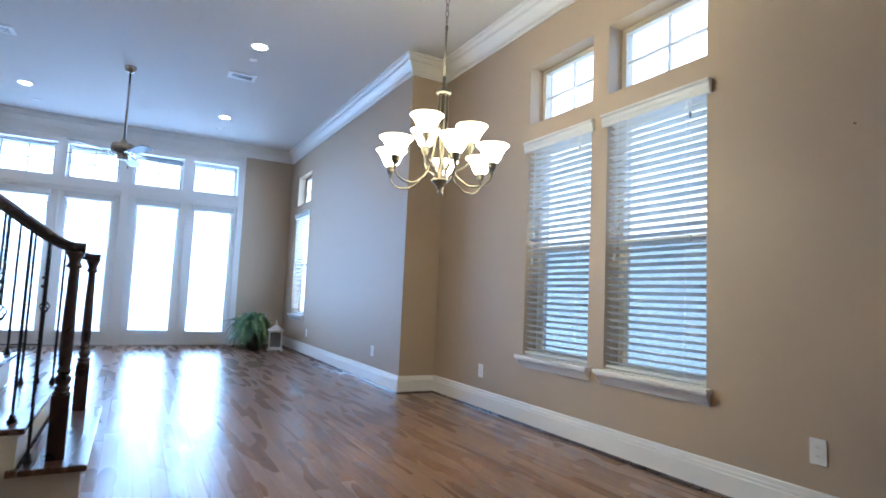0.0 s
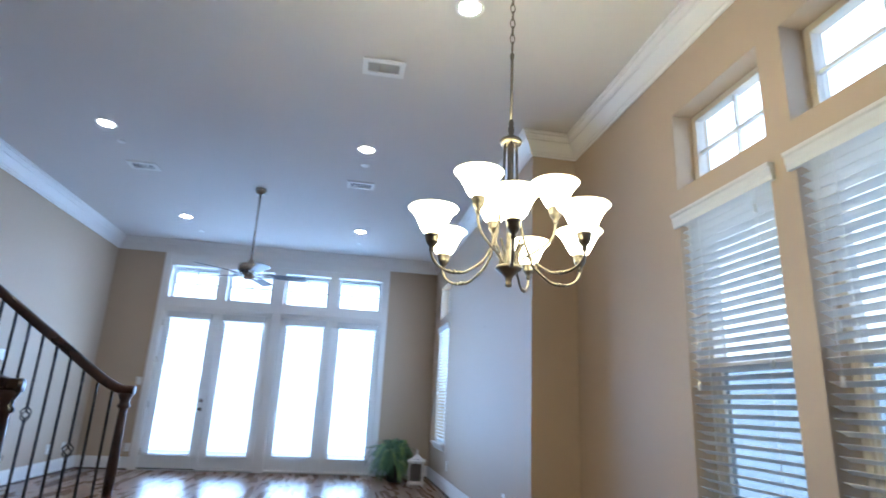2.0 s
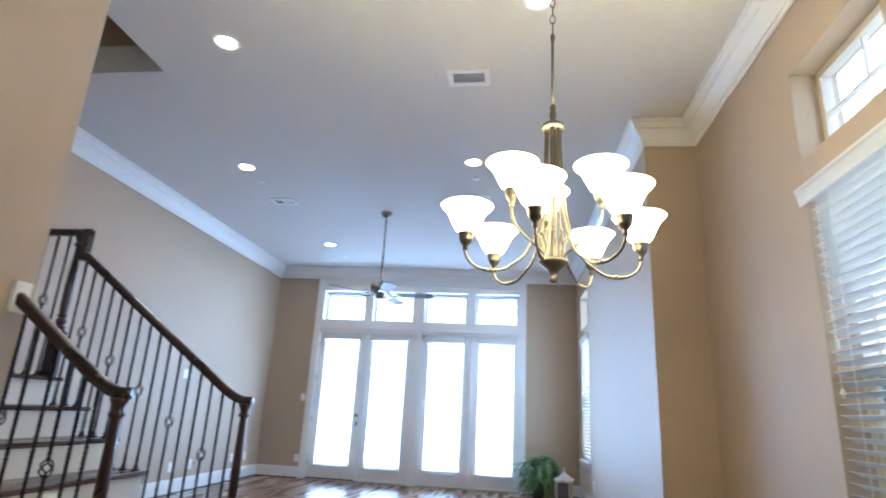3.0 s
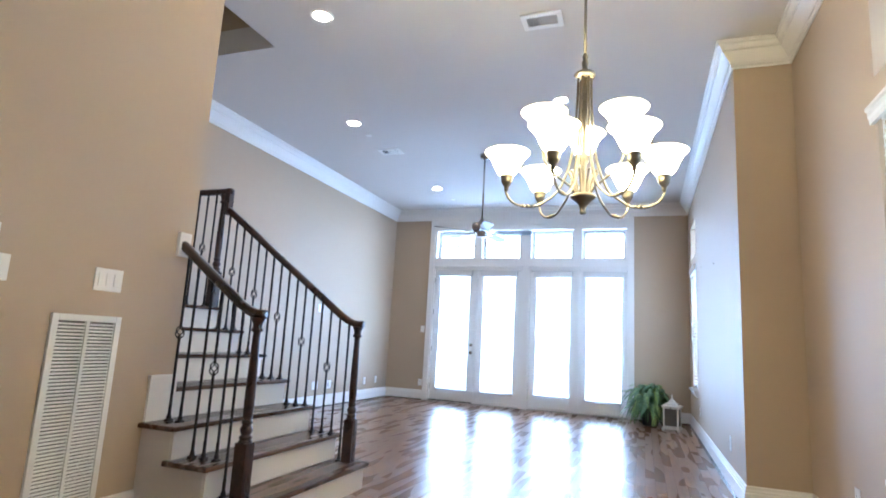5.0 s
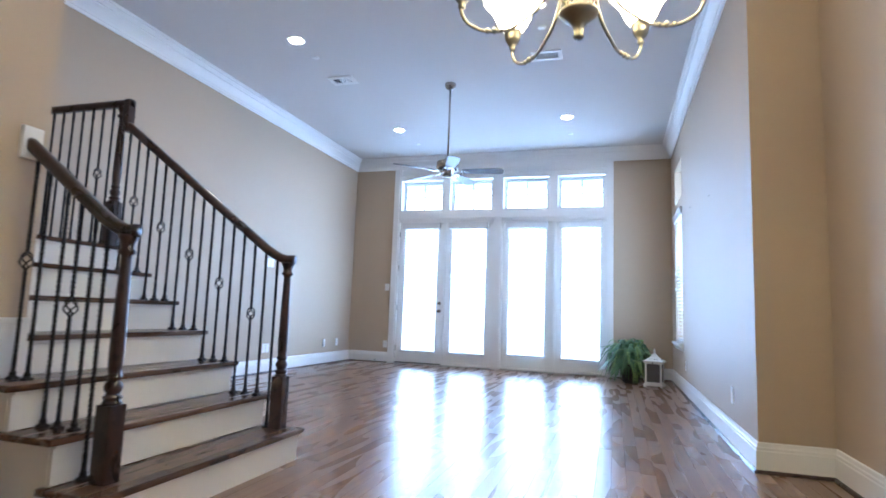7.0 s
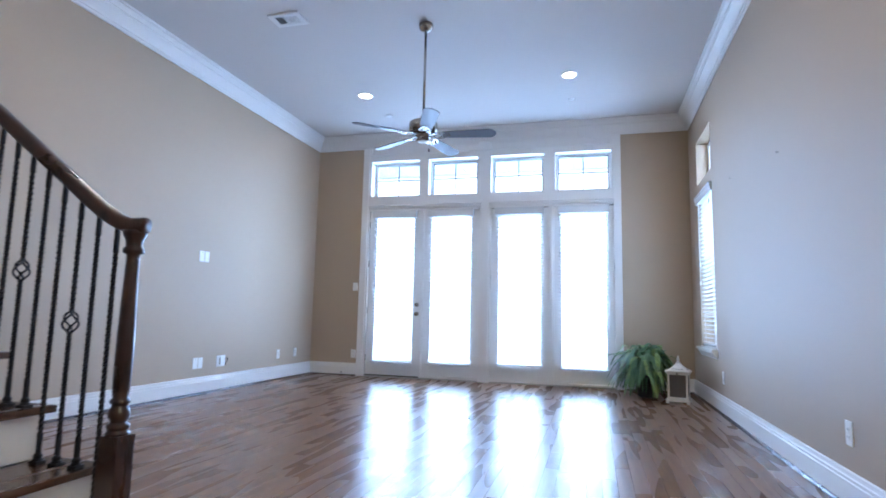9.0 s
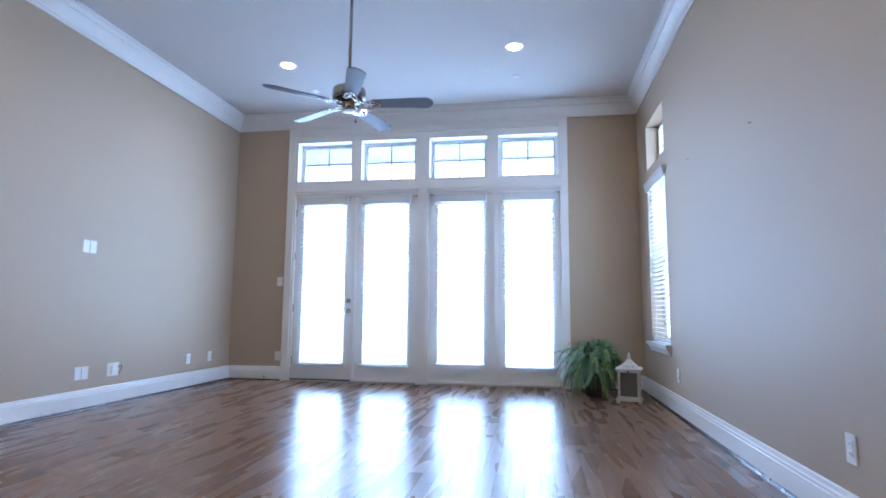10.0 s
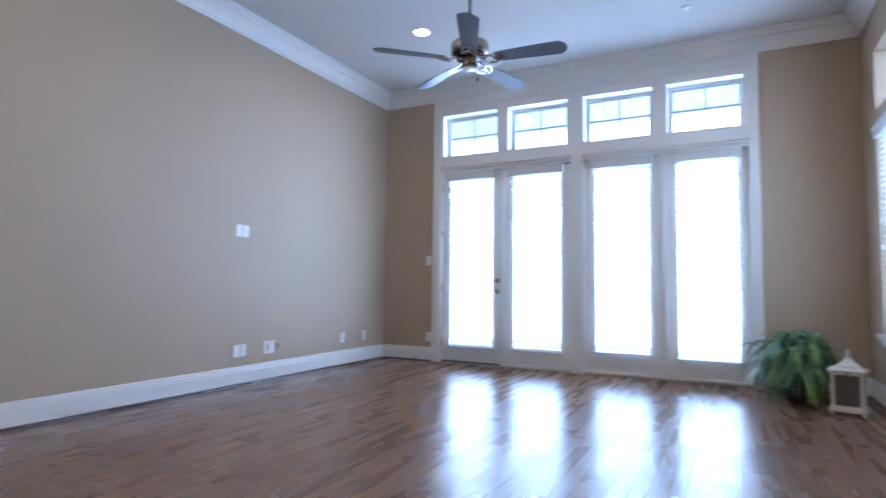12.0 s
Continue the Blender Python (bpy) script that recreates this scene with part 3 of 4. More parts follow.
# ---------------------------------------------------------------- windows in the side walls
def tall_window(number, xw, y0, y1, depth, ZS, tilt):
    """A double-hung window with a fixed light above, a stool with apron, and a slat blind; in a wall facing -x."""
    yc, hw = (y0 + y1) / 2, (y1 - y0) / 2 - 0.001
    at = lambda z: pose(xw, yc, z, 0, 0, -90)   # local x runs to -y, local y runs into the wall (+x)
    up = empty("window_%d" % number)
    up.matrix_basis = at(ZC0)
    tagged(up, "almond framed fixed clerestory window with four panes", "window", "clerestory lights", "structure")
    hh = ZC1 - ZC0 - 0.001
    yo = depth - 0.05
    for b in ((-hw, -hw + 0.04, 0.001, hh), (hw - 0.04, hw, 0.001, hh), (-hw + 0.04, hw - 0.04, 0.001, 0.041), (-hw + 0.04, hw - 0.04, hh - 0.04, hh)):
        part("window_frame", boxes((b[0], b[1], yo - 0.03, yo + 0.03, b[2], b[3], 0.004)), BRONZE, up)
    part("glazing_bar", boxes((-0.009, 0.009, yo - 0.01, yo + 0.012, 0.041, hh - 0.04)), TRIM, up)
    for a, b in ((-hw + 0.04, -0.009), (0.009, hw - 0.04)):
        part("glazing_bar", boxes((a, b, yo - 0.01, yo + 0.012, hh / 2 - 0.009, hh / 2 + 0.009)), TRIM, up)
        for z0, z1 in ((0.041, hh / 2 - 0.009), (hh / 2 + 0.009, hh - 0.04)):
            pn = part("pane", boxes((a, b, yo + 0.002, yo + 0.006, z0, z1)), GLASS, up)
            pn.visible_shadow = False
    lo = empty("window_%d" % (number + 1))
    lo.matrix_basis = at(ZS)
    tagged(lo, "almond framed sash window with white stool and apron", "window", "sash windows", "structure")
    hh = ZB - ZS - 0.001
    mid = hh * 0.492
    for b in ((-hw, -hw + 0.04, 0.001, hh), (hw - 0.04, hw, 0.001, hh), (-hw + 0.04, hw - 0.04, 0.001, 0.051), (-hw + 0.04, hw - 0.04, hh - 0.04, hh)):
        part("window_frame", boxes((b[0], b[1], yo - 0.03, yo + 0.035, b[2], b[3], 0.004)), BRONZE, lo)
    part("meeting_rail", boxes((-hw + 0.04, hw - 0.04, yo - 0.03, yo + 0.03, mid - 0.025, mid + 0.025, 0.003)), BRONZE, lo)
    for s in (-1, 1):
        part("sash_stile", boxes((min(s * (hw - 0.04), s * (hw - 0.08)), max(s * (hw - 0.04), s * (hw - 0.08)), yo - 0.022, yo, 0.051, mid - 0.025, 0.003)), BRONZE, lo)
    for z0, z1 in ((0.051, mid - 0.025), (mid + 0.025, hh - 0.04)):
        pn = part("pane", boxes((-hw + 0.04, hw - 0.04, yo + 0.004, yo + 0.008, z0, z1)), GLASS, lo)
        pn.visible_shadow = False
    sc = None if tilt < 10 else part("insect_screen", boxes((-hw + 0.04, hw - 0.04, yo + 0.026, yo + 0.027, 0.051, mid)), SCREEN, lo, "fine blue-grey insect screen")
    if sc:
        sc.visible_shadow = False
    # stool and stepped apron
    part("window_sill", boxes((-hw - 0.045, hw + 0.045, -0.062, -0.001, -0.030, 0.0, 0.006)), TRIM, lo)
    part("window_sill", boxes((-hw + 0.001, hw - 0.001, 0.0, yo - 0.031, -0.0, 0.004)), TRIM, lo)
    bm = bmesh.new()
    prof = [(0, -0.100), (0.012, -0.100), (0.016, -0.088), (0.022, -0.076), (0.038, -0.052), (0.046, -0.044), (0.046, -0.031), (0, -0.031)]
    ra = [bm.verts.new((-hw - 0.03, -a, b)) for a, b in prof]
    rb = [bm.verts.new((hw + 0.03, -a, b)) for a, b in prof]
    for i in range(8):
        bm.faces.new((ra[i], ra[(i + 1) % 8], rb[(i + 1) % 8], rb[i]))
    bm.faces.new(ra)
    bm.faces.new(rb)
    part("apron", bm, TRIM, lo)
    bl = empty("window_blind")
    bl.matrix_basis = at(ZS + 0.006)
    tagged(bl, "white wooden slat blind with moulded valance, half open", "blind", "window blinds")
    slat_blind(bl, 2 * hw - 0.016, 0.0, hh - 0.02, 0.0485, 0.056, tilt, 0.040, (-hw * 0.55, hw * 0.62))
    bm = bmesh.new()
    prof = [(0.003, -0.085), (0.022, -0.085), (0.024, -0.06), (0.030, -0.045), (0.030, -0.02), (0.040, -0.012), (0.040, 0.004), (0.003, 0.004)]
    ra = [bm.verts.new((-hw - 0.035, -a, hh + b)) for a, b in prof]
    rb = [bm.verts.new((hw + 0.035, -a, hh + b)) for a, b in prof]
    for i in range(8):
        bm.faces.new((ra[i], ra[(i + 1) % 8], rb[(i + 1) % 8], rb[i]))
    bm.faces.new(ra)
    bm.faces.new(rb)
    part("valance", bm, BLIND, bl, "white moulded valance")
    for x, drop in ((-hw + 0.10, 1.02), (-hw + 0.115, 0.80), (hw - 0.11, 0.16), (hw - 0.10, 0.93)):
        part("pull_cord", boxes((x - 0.001, x + 0.001, -0.012, -0.010, hh - drop, hh - 0.08)), PLASTIC, bl)
        bm = bmesh.new()
        lathe(bm, [(0.002, 0.0), (0.009, -0.008), (0.007, -0.03), (0.010, -0.045), (0.0, -0.047)][::-1], 10, (x, -0.011, hh - drop))
        part("cord_tassel", bm, PLASTIC, bl, "", True)


tall_window(5, XD, *DW[0], 0.215, ZS, 21)
tall_window(7, XD, *DW[1], 0.215, ZS, 21)
tall_window(9, XR, *SW, 0.215, ZS3, 9)

# ---------------------------------------------------------------- stairs
RISE, RUN, NOSE, SY0, SY1 = 0.183, 0.252, 0.328, 3.352, 4.71
stairs = empty("stairs", (0, 0, 0))
tagged(stairs, "dark stained oak treads on white painted risers", "staircase", kind="structure")
NST = 7
for i in range(NST):
    zt = RISE * (i + 1)
    xn = NOSE - RUN * i
    y0 = SY0 if i < 3 else YG
    last = i == NST - 1
    xb = xn - RUN - 0.012 if not last else XL
    if i == 2:
        bm = boxes((XG, xn, y0 - 0.035, SY1 + 0.035, zt - 0.028, zt, 0.009), )
        part("tread", bm, TREADWOOD, stairs)
        part("tread", boxes((xb, XG - 0.0005, YG + 0.001, SY1 + 0.035, zt - 0.028, zt)), TREADWOOD, stairs)
    else:
        yo0 = y0 - 0.035 if i < 3 else y0 + 0.001
        part("tread", boxes((xb if i < 3 or last else xb, xn, yo0, SY1 + 0.035, zt - 0.028, zt, 0.009)), TREADWOOD, stairs)
    part("riser", boxes((xn - 0.045, xn - 0.027, y0, SY1, zt - RISE, zt - 0.028)), RISER, stairs)
    part("cove_strip", boxes((xn - 0.027, xn - 0.014, y0, SY1, zt - 0.042, zt - 0.028, 0.004)), RISER, stairs)
    # closed ends below each tread
    xe = max(xb, XG) if i < 3 else xb
    if i < 3 and xe < xn - 0.05:
        xp = max(xb - 0.033, XG)
        part("end_panel", boxes((xp, xn - 0.0272 if i == 0 else xn - 0.045, SY0 - 0.0015, SY0 + 0.018, 0.0, zt - 0.028)), RISER, stairs)
        if i < 2:
            part("return_nosing", boxes((xb - 0.045, xb, SY0 - 0.035, SY0 - 0.002, zt - 0.028, zt, 0.006)), TREADWOOD, stairs)
    part("end_panel", boxes((xb - 0.033 if not last else xb, xn - 0.045, SY1 - 0.018, SY1, 0.0, zt - 0.028)), RISER, stairs)
part("skirt_panel", boxes((XG, XG + 0.016, SY0, YG + 0.002, 3 * RISE, 3 * RISE + 0.255, 0.002), (XG, XG + 0.024, SY0 - 0.006, YG + 0.002, 3 * RISE + 0.237, 3 * RISE + 0.262, 0.003)), TRIM, stairs)
part("skirt_board", boxes((XG, NOSE - 0.02, SY0 - 0.008, SY0, 0.0, 0.012)), STAIN, stairs)
pierced("wall_stair_left", WALL, "x", YG - 0.14, YG, (XL, XG - 0.14), (-0.2, H), [], "beige painted stairwell wall")

YRL, YRR, XN, XN2 = 3.468, 4.648, 0.188, 0.198
RTOP = 1.22      # top of the level rail over the lower newels
SLOPE = RISE / RUN


def rail_top(x):
    return RTOP + max(0.0, (0.14 - x)) * SLOPE


def newel(parent, x, y, z, height):
    bm = bmesh.new()
    box(bm, x - 0.038, x + 0.038, y - 0.038, y + 0.038, z, z + 0.305, 0.005)
    part("newel_block", bm, STAIN, parent)
    k = height - 0.305
    prof = [(0.037, 0.0), (0.038, 0.008), (0.031, 0.013), (0.031, 0.019), (0.036, 0.024), (0.036, 0.033), (0.027, 0.038), (0.025, 0.044), (0.032, 0.056), (0.035, 0.068), (0.032, 0.080), (0.025, 0.092), (0.024, 0.098), (0.031, 0.104), (0.031, 0.113), (0.024, 0.120), (0.027, 0.145), (0.0285, 0.20), (0.0275, 0.34),
            (0.021, k - 0.10), (0.021, k - 0.085), (0.034, k - 0.078), (0.034, k - 0.066), (0.026, k - 0.056), (0.028, k - 0.035), (0.038, k - 0.015), (0.040, k)]
    bm = bmesh.new()
    lathe(bm, prof, 28, (x, y, z + 0.305))
    part("newel_shaft", bm, STAIN, parent, "turned dark wooden shaft", True)


RAILSEC = [(a * 0.88, b * 0.9) for a, b in [(-0.028, -0.052), (-0.020, -0.058), (0.020, -0.058), (0.028, -0.052), (0.032, -0.030), (0.030, -0.012), (0.018, -0.002), (0, 0), (-0.018, -0.002), (-0.030, -0.012), (-0.032, -0.030)]]


def handrail(parent, y, ctrl, n=6):
    bm = bmesh.new()
    sweep(bm, curve_points([(x, y, z) for x, z in ctrl], n), RAILSEC)
    part("handrail", bm, STAIN, parent, "dark polished wooden handrail", True)


def baluster(parent, x, y, z0, z1, basket):
    """Square iron bar with twisted stretches, a foot shoe and, on some, a wire basket."""
    L = z1 - z0
    bar = part("baluster", bmesh.new(), IRON, parent)
    bm = bmesh.new()
    h = 0.0064
    zc = L * 0.52

    def twisted(a, b, turns):
        rings = []
        n = max(2, int(turns * 8)) if turns else 1
        for k in range(n + 1):
            t = k / n
            ang = turns * 2 * math.pi * t
            rings.append([bm.verts.new((x + h * 1.414 * math.cos(ang + math.pi / 4 + q * math.pi / 2), y + h * 1.414 * math.sin(ang + math.pi / 4 + q * math.pi / 2), z0 + a + (b - a) * t)) for q in range(4)])
        for r0, r1 in zip(rings, rings[1:]):
            for q in range(4):
                bm.faces.new((r0[q], r0[(q + 1) % 4], r1[(q + 1) % 4], r1[q]))
        bm.faces.new(rings[0])
        bm.faces.new(rings[-1])

    if basket:
        twisted(0.02, 0.10, 0)
        twisted(0.10, zc - 0.04, 5)
    else:
        twisted(0.02, 0.10, 0)
        twisted(0.10, L - 0.08, 10)
        twisted(L - 0.08, L, 0)
    bar.data = finish("baluster", bm, IRON)
    if basket:
        bm = bmesh.new()
        twisted(zc + 0.04, L - 0.08, 4)
        twisted(L - 0.08, L, 0)
        part("upper_bar", bm, IRON, bar)
    bm = bmesh.new()
    box(bm, x - 0.018, x + 0.018, y - 0.018, y + 0.018, z0, z0 + 0.011, 0.002)
    lathe(bm, [(0.0165, 0.011), (0.0165, 0.016), (0.012, 0.019), (0.0145, 0.023), (0.0145, 0.029), (0.010, 0.035)], 10, (x, y, z0))
    part("shoe", bm, IRON, bar)
    if basket:
        for q in range(4):
            bm = bmesh.new()
            pts = []
            for k in range(9):
                t = k / 8
                r = 0.027 * math.sin(math.pi * t) ** 0.75
                ang = q * math.pi / 2 + t * math.pi * 0.9
                pts.append((x + r * math.cos(ang), y + r * math.sin(ang), z0 + zc - 0.04 + 0.08 * t))
            sweep(bm, pts, ring_section(0.0038, 6), Vector((0.3, 0.2, 1)))
            part("basket_wire", bm, IRON, bar)


rl = empty("stair_railing", (0, 0, 0))
tagged(rl, "dark wooden stair railing with black twisted iron balusters", "railing", "stair railings")
newel(rl, XN, YRL, RISE, RTOP - 0.045 - RISE)
handrail(rl, YRL, [(XN + 0.042, RTOP), (XN, RTOP), (0.185, RTOP), (0.14, RTOP + 0.014), (0.08, rail_top(0.08) + 0.003), (0.02, rail_top(0.02)), (-0.10, rail_top(-0.10)), (-0.25, rail_top(-0.25)), (XG + 0.022, rail_top(XG + 0.022))])
part("rosette", boxes((XG, XG + 0.022, YRL - 0.046, YRL + 0.046, rail_top(XG) - 0.115, rail_top(XG) + 0.034, 0.005)), TRIM, rl, "white painted rosette block")
rr = empty("stair_railing", (0, 0, 0))
tagged(rr, "long dark wooden stair railing with black iron balusters", "railing", "stair railings")
newel(rr, XN2, YRR, RISE, RTOP - 0.045 - RISE)
ZL = NST * RISE
XU = NOSE - RUN * (NST - 1) - 0.045
LTOP = ZL + 1.045
handrail(rr, YRR, [(XN2 + 0.042, RTOP), (XN2 + 0.01, RTOP), (0.185, RTOP), (0.14, RTOP + 0.014), (0.08, rail_top(0.08) + 0.003), (0.02, rail_top(0.02)), (-0.10, rail_top(-0.10)), (-0.5, rail_top(-0.5)), (-0.9, rail_top(-0.9)), (XU + 0.075, rail_top(XU + 0.075))])
part("rail_gooseneck", boxes((XU + 0.028, XU + 0.078, YRR - 0.031, YRR + 0.031, rail_top(XU + 0.075) - 0.07, LTOP - 0.002, 0.010)), STAIN, rr)
handrail(rr, YRR, [(XU + 0.078, LTOP), (XU, LTOP), (XU - 0.4, LTOP), (XL + 0.001, LTOP)], 2)
newel(rr, XU, YRR, ZL, LTOP - 0.05 - ZL)


for i in range(NST - 1):
    xn = NOSE - RUN * i
    for j in range(3):
        x = xn - 0.038 - j * 0.084
        if i == 0 and j < 2:
            continue
        baluster(rr, x, YRR, RISE * (i + 1), rail_top(x) - 0.05, j == 1)
for step, x, basket in ((1, 0.080, False), (2, 0.006, False), (2, -0.084, True), (2, -0.166, False), (3, -0.285, False), (3, -0.370, True)):
    baluster(rl, x, YRL, RISE * step, rail_top(x) - 0.05, basket)
x = XU - 0.085
k = 1
while x > XL + 0.05:
    baluster(rr, x, YRR, ZL, LTOP - 0.05, k % 3 == 2)
    k += 1
    x -= 0.095

# ---------------------------------------------------------------- return-air grille and wall plates
GY0, GY1, GZ0, GZ1 = 2.717, 3.10, 0.155, 1.13
gr = empty("return_air_grille", (XG, (GY0 + GY1) / 2, GZ0))
tagged(gr, "tall white metal return-air grille with two rows of louvres", "air grille")
hw, hh = (GY1 - GY0) / 2, GZ1 - GZ0
# flat dark sheet: the shade of the duct is put into its colour
part("shaded_backing", boxes((0.001, 0.002, -hw + 0.02, hw - 0.02, 0.02, hh - 0.02)), GREYSLOT, gr)
for b in ((-hw, -hw + 0.033, 0, hh), (hw - 0.033, hw, 0, hh), (-hw + 0.033, hw - 0.033, 0, 0.033), (-hw + 0.033, hw - 0.033, hh - 0.033, hh)):
    part("frame", boxes((0.0, 0.017, b[0], b[1], b[2], b[3], 0.003)), PLASTIC, gr)
part("centre_bar", boxes((0.0021, 0.016, -0.009, 0.009, 0.033, hh - 0.033)), PLASTIC, gr)
lv = None
nl = 52
for side in (-1, 1):
    for i in range(nl):
        if lv is None:
            bm = bmesh.new()
            w = hw - 0.033 - 0.009
            q = [(0.003, 0.0095), (0.0135, 0.0), (0.0147, 0.0012), (0.0042, 0.0107)]
            ra = [bm.verts.new((a, -w / 2, b)) for a, b in q]
            rb = [bm.verts.new((a, w / 2, b)) for a, b in q]
            for t in range(4):
                bm.faces.new((ra[t], ra[(t + 1) % 4], rb[(t + 1) % 4], rb[t]))
            bm.faces.new(ra)
            bm.faces.new(rb)
            lv = finish("louvre", bm, PLASTIC)
        o = new("louvre", lv)
        o.parent = gr
        o.location = (0, side * (0.009 + (hw - 0.042) / 2), 0.036 + i * (hh - 0.072) / nl)


def wall_plate(name, m, w, h, kind, label, category, group=""):
    """A cover plate; local x across, local z up, front to -y."""
    e = empty(name)
    e.matrix_basis = m
    tagged(e, label, category, group)
    part("plate", boxes((-w / 2, w / 2, -0.006, 0, -h / 2, h / 2, 0.002)), PLASTIC, e)
    if kind == "outlet":
        for z in (-0.020, 0.020):
            part("socket", boxes((-0.017, 0.017, -0.0085, -0.006, z - 0.014, z + 0.014, 0.001)), PLASTIC, e)
            for sx in (-0.006, 0.006):
                part("slot", boxes((sx - 0.0012, sx + 0.0012, -0.009, -0.0083, z - 0.004, z + 0.005)), DARKSLOT, e)
    elif kind.startswith("switch"):
        n = int(kind[-1])
        for i in range(n):
            x = (i - (n - 1) / 2) * 0.046
            part("rocker", boxes((x - 0.0165, x + 0.0165, -0.010, -0.006, -0.033, 0.033, 0.0015)), PLASTIC, e)
    else:
        part("screw", boxes((-0.003, 0.003, -0.007, -0.006, h * 0.35, h * 0.35 + 0.006)), GREYSLOT, e)
    return e


RW = lambda x, y, z: pose(x, y, z, 0, 0, -90)     # plates on walls that face -x
LW = lambda x, y, z: pose(x, y, z, 0, 0, 90)      # plates on walls that face +x
OUT = "white duplex outlet on a beige wall"
for m in (RW(XD, 4.697, 0.355), RW(XD, 1.718, 0.37), RW(XR, 6.394, 0.368), RW(XR, 9.25, 0.36), LW(XL, 9.99, 0.34), LW(XL, 10.44, 0.342), pose(-1.755, YB, 0.322)):
    wall_plate("outlet", m, 0.078, 0.122, "outlet", OUT, "outlet", "wall outlets")
wall_plate("light_switch", LW(XG, 2.995, 1.322), 0.165, 0.12, "switch3", "white triple rocker switch plate on beige wall", "light switch", "rocker switches")
wall_plate("light_switch", LW(XG, 2.405, 1.318), 0.165, 0.12, "switch3", "white triple rocker switch plate below the thermostat", "light switch", "rocker switches")
wall_plate("light_switch", pose(-1.765, YB, 1.323), 0.078, 0.122, "switch1", "white single rocker switch beside the glazed doors", "light switch")
for y, z in ((8.316, 1.508), (8.398, 1.508), (8.332, 0.335), (8.414, 0.335)):
    wall_plate("cover_plate", LW(XL, y, z), 0.071, 0.118, "blank", "white cover plate on the living room wall", "cover plate", "media plates")
cb = wall_plate("cable_box", LW(XL, 8.765, 0.335), 0.15, 0.125, "blank", "white recessed cable box with loose lead", "cable box")
part("socket", boxes((-0.035, 0.035, -0.03, -0.006, -0.04, 0.04, 0.004)), PLASTIC, cb)

bm = bmesh.new()
sweep(bm, curve_points([(0.05, -0.02, 0.02), (0.085, -0.03, 0.03), (0.095, -0.02, -0.01), (0.075, -0.015, -0.03), (0.09, -0.008, -0.05)], 6), ring_section(0.004, 6))
part("lead", bm, DARKSLOT, cb, "short dark loose cable", True)
for x, y, z in ((XR, 7.265, 2.077), (XR, 8.624, 2.23), (XD, 1.53, 1.935)):
    e = empty("nail")
    e.matrix_basis = pose(x, y, z, 0, -90, 0)
    tagged(e, "small bare picture nail in the beige wall", "nail", "picture nails")
    bm = bmesh.new()
    lathe(bm, [(0.0022, 0.0), (0.0022, 0.014), (0.005, 0.014), (0.005, 0.016), (0.0, 0.017)], 10)
    part("shank", bm, GREYSLOT, e)
e = empty("floor_jack", (-1.933, YB - 0.018, 0.045))
tagged(e, "small dark cable outlet in the white baseboard", "jack")
bm = bmesh.new()
lathe(bm, [(0.012, 0.0), (0.012, 0.004), (0.006, 0.006), (0.006, 0.014), (0.0, 0.015)], 14)
o = part("connector", bm, GREYSLOT, e)
o.matrix_basis = pose(0, 0, 0, 90, 0, 0)

chm = empty("door_chime")
chm.matrix_basis = LW(XG, 2.815, 3.05)
tagged(chm, "white door chime box high on the beige wall", "door chime")
part("cover", boxes((-0.10, 0.10, -0.05, -0.006, 0.0, 0.14, 0.01)), PLASTIC, chm)
part("back_plate", boxes((-0.09, 0.09, -0.006, 0.0, 0.006, 0.134)), GREYSLOT, chm)

th = empty("thermostat")
th.matrix_basis = LW(XG, 2.35, 1.47)
tagged(th, "white wall thermostat with small grey display", "thermostat")
part("body", boxes((-0.065, 0.065, -0.026, 0, -0.042, 0.042, 0.012)), PLASTIC, th)
part("display", boxes((-0.05, 0.005, -0.0275, -0.0262, -0.008, 0.026)), mat("lcd", (0.32, 0.36, 0.28), 0.25), th)
for bx, bz in ((0.028, 0.014), (0.044, 0.0), (0.028, -0.014)):
    part("button", boxes((bx - 0.006, bx + 0.006, -0.029, -0.0262, bz - 0.005, bz + 0.005, 0.001)), PLASTIC, th)


# ---------------------------------------------------------------- ceiling fittings
def downlight(x, y, lit=True):
    e = empty("recessed_light", (x, y, H))
    tagged(e, "lit round recessed ceiling light with white rim", "ceiling light", "recessed lights")
    bm = bmesh.new()
    lathe(bm, [(0.068, -0.001), (0.072, -0.006), (0.092, -0.005), (0.096, 0.0), (0.068, 0.0)], 32)
    part("rim", bm, PLASTIC, e, "", True)
    bm = bmesh.new()
    lathe(bm, [(0.0, -0.004), (0.045, -0.0035), (0.067, -0.0015), (0.067, 0.0)], 32)
    part("lens", bm, BULB, e, "glowing warm lens", True)


for x, y in ((-1.042, 9.368), (1.483, 9.289), (-1.056, 6.463), (1.448, 6.361), (-0.203, 4.354), (2.002, 4.051)):
    downlight(x, y)


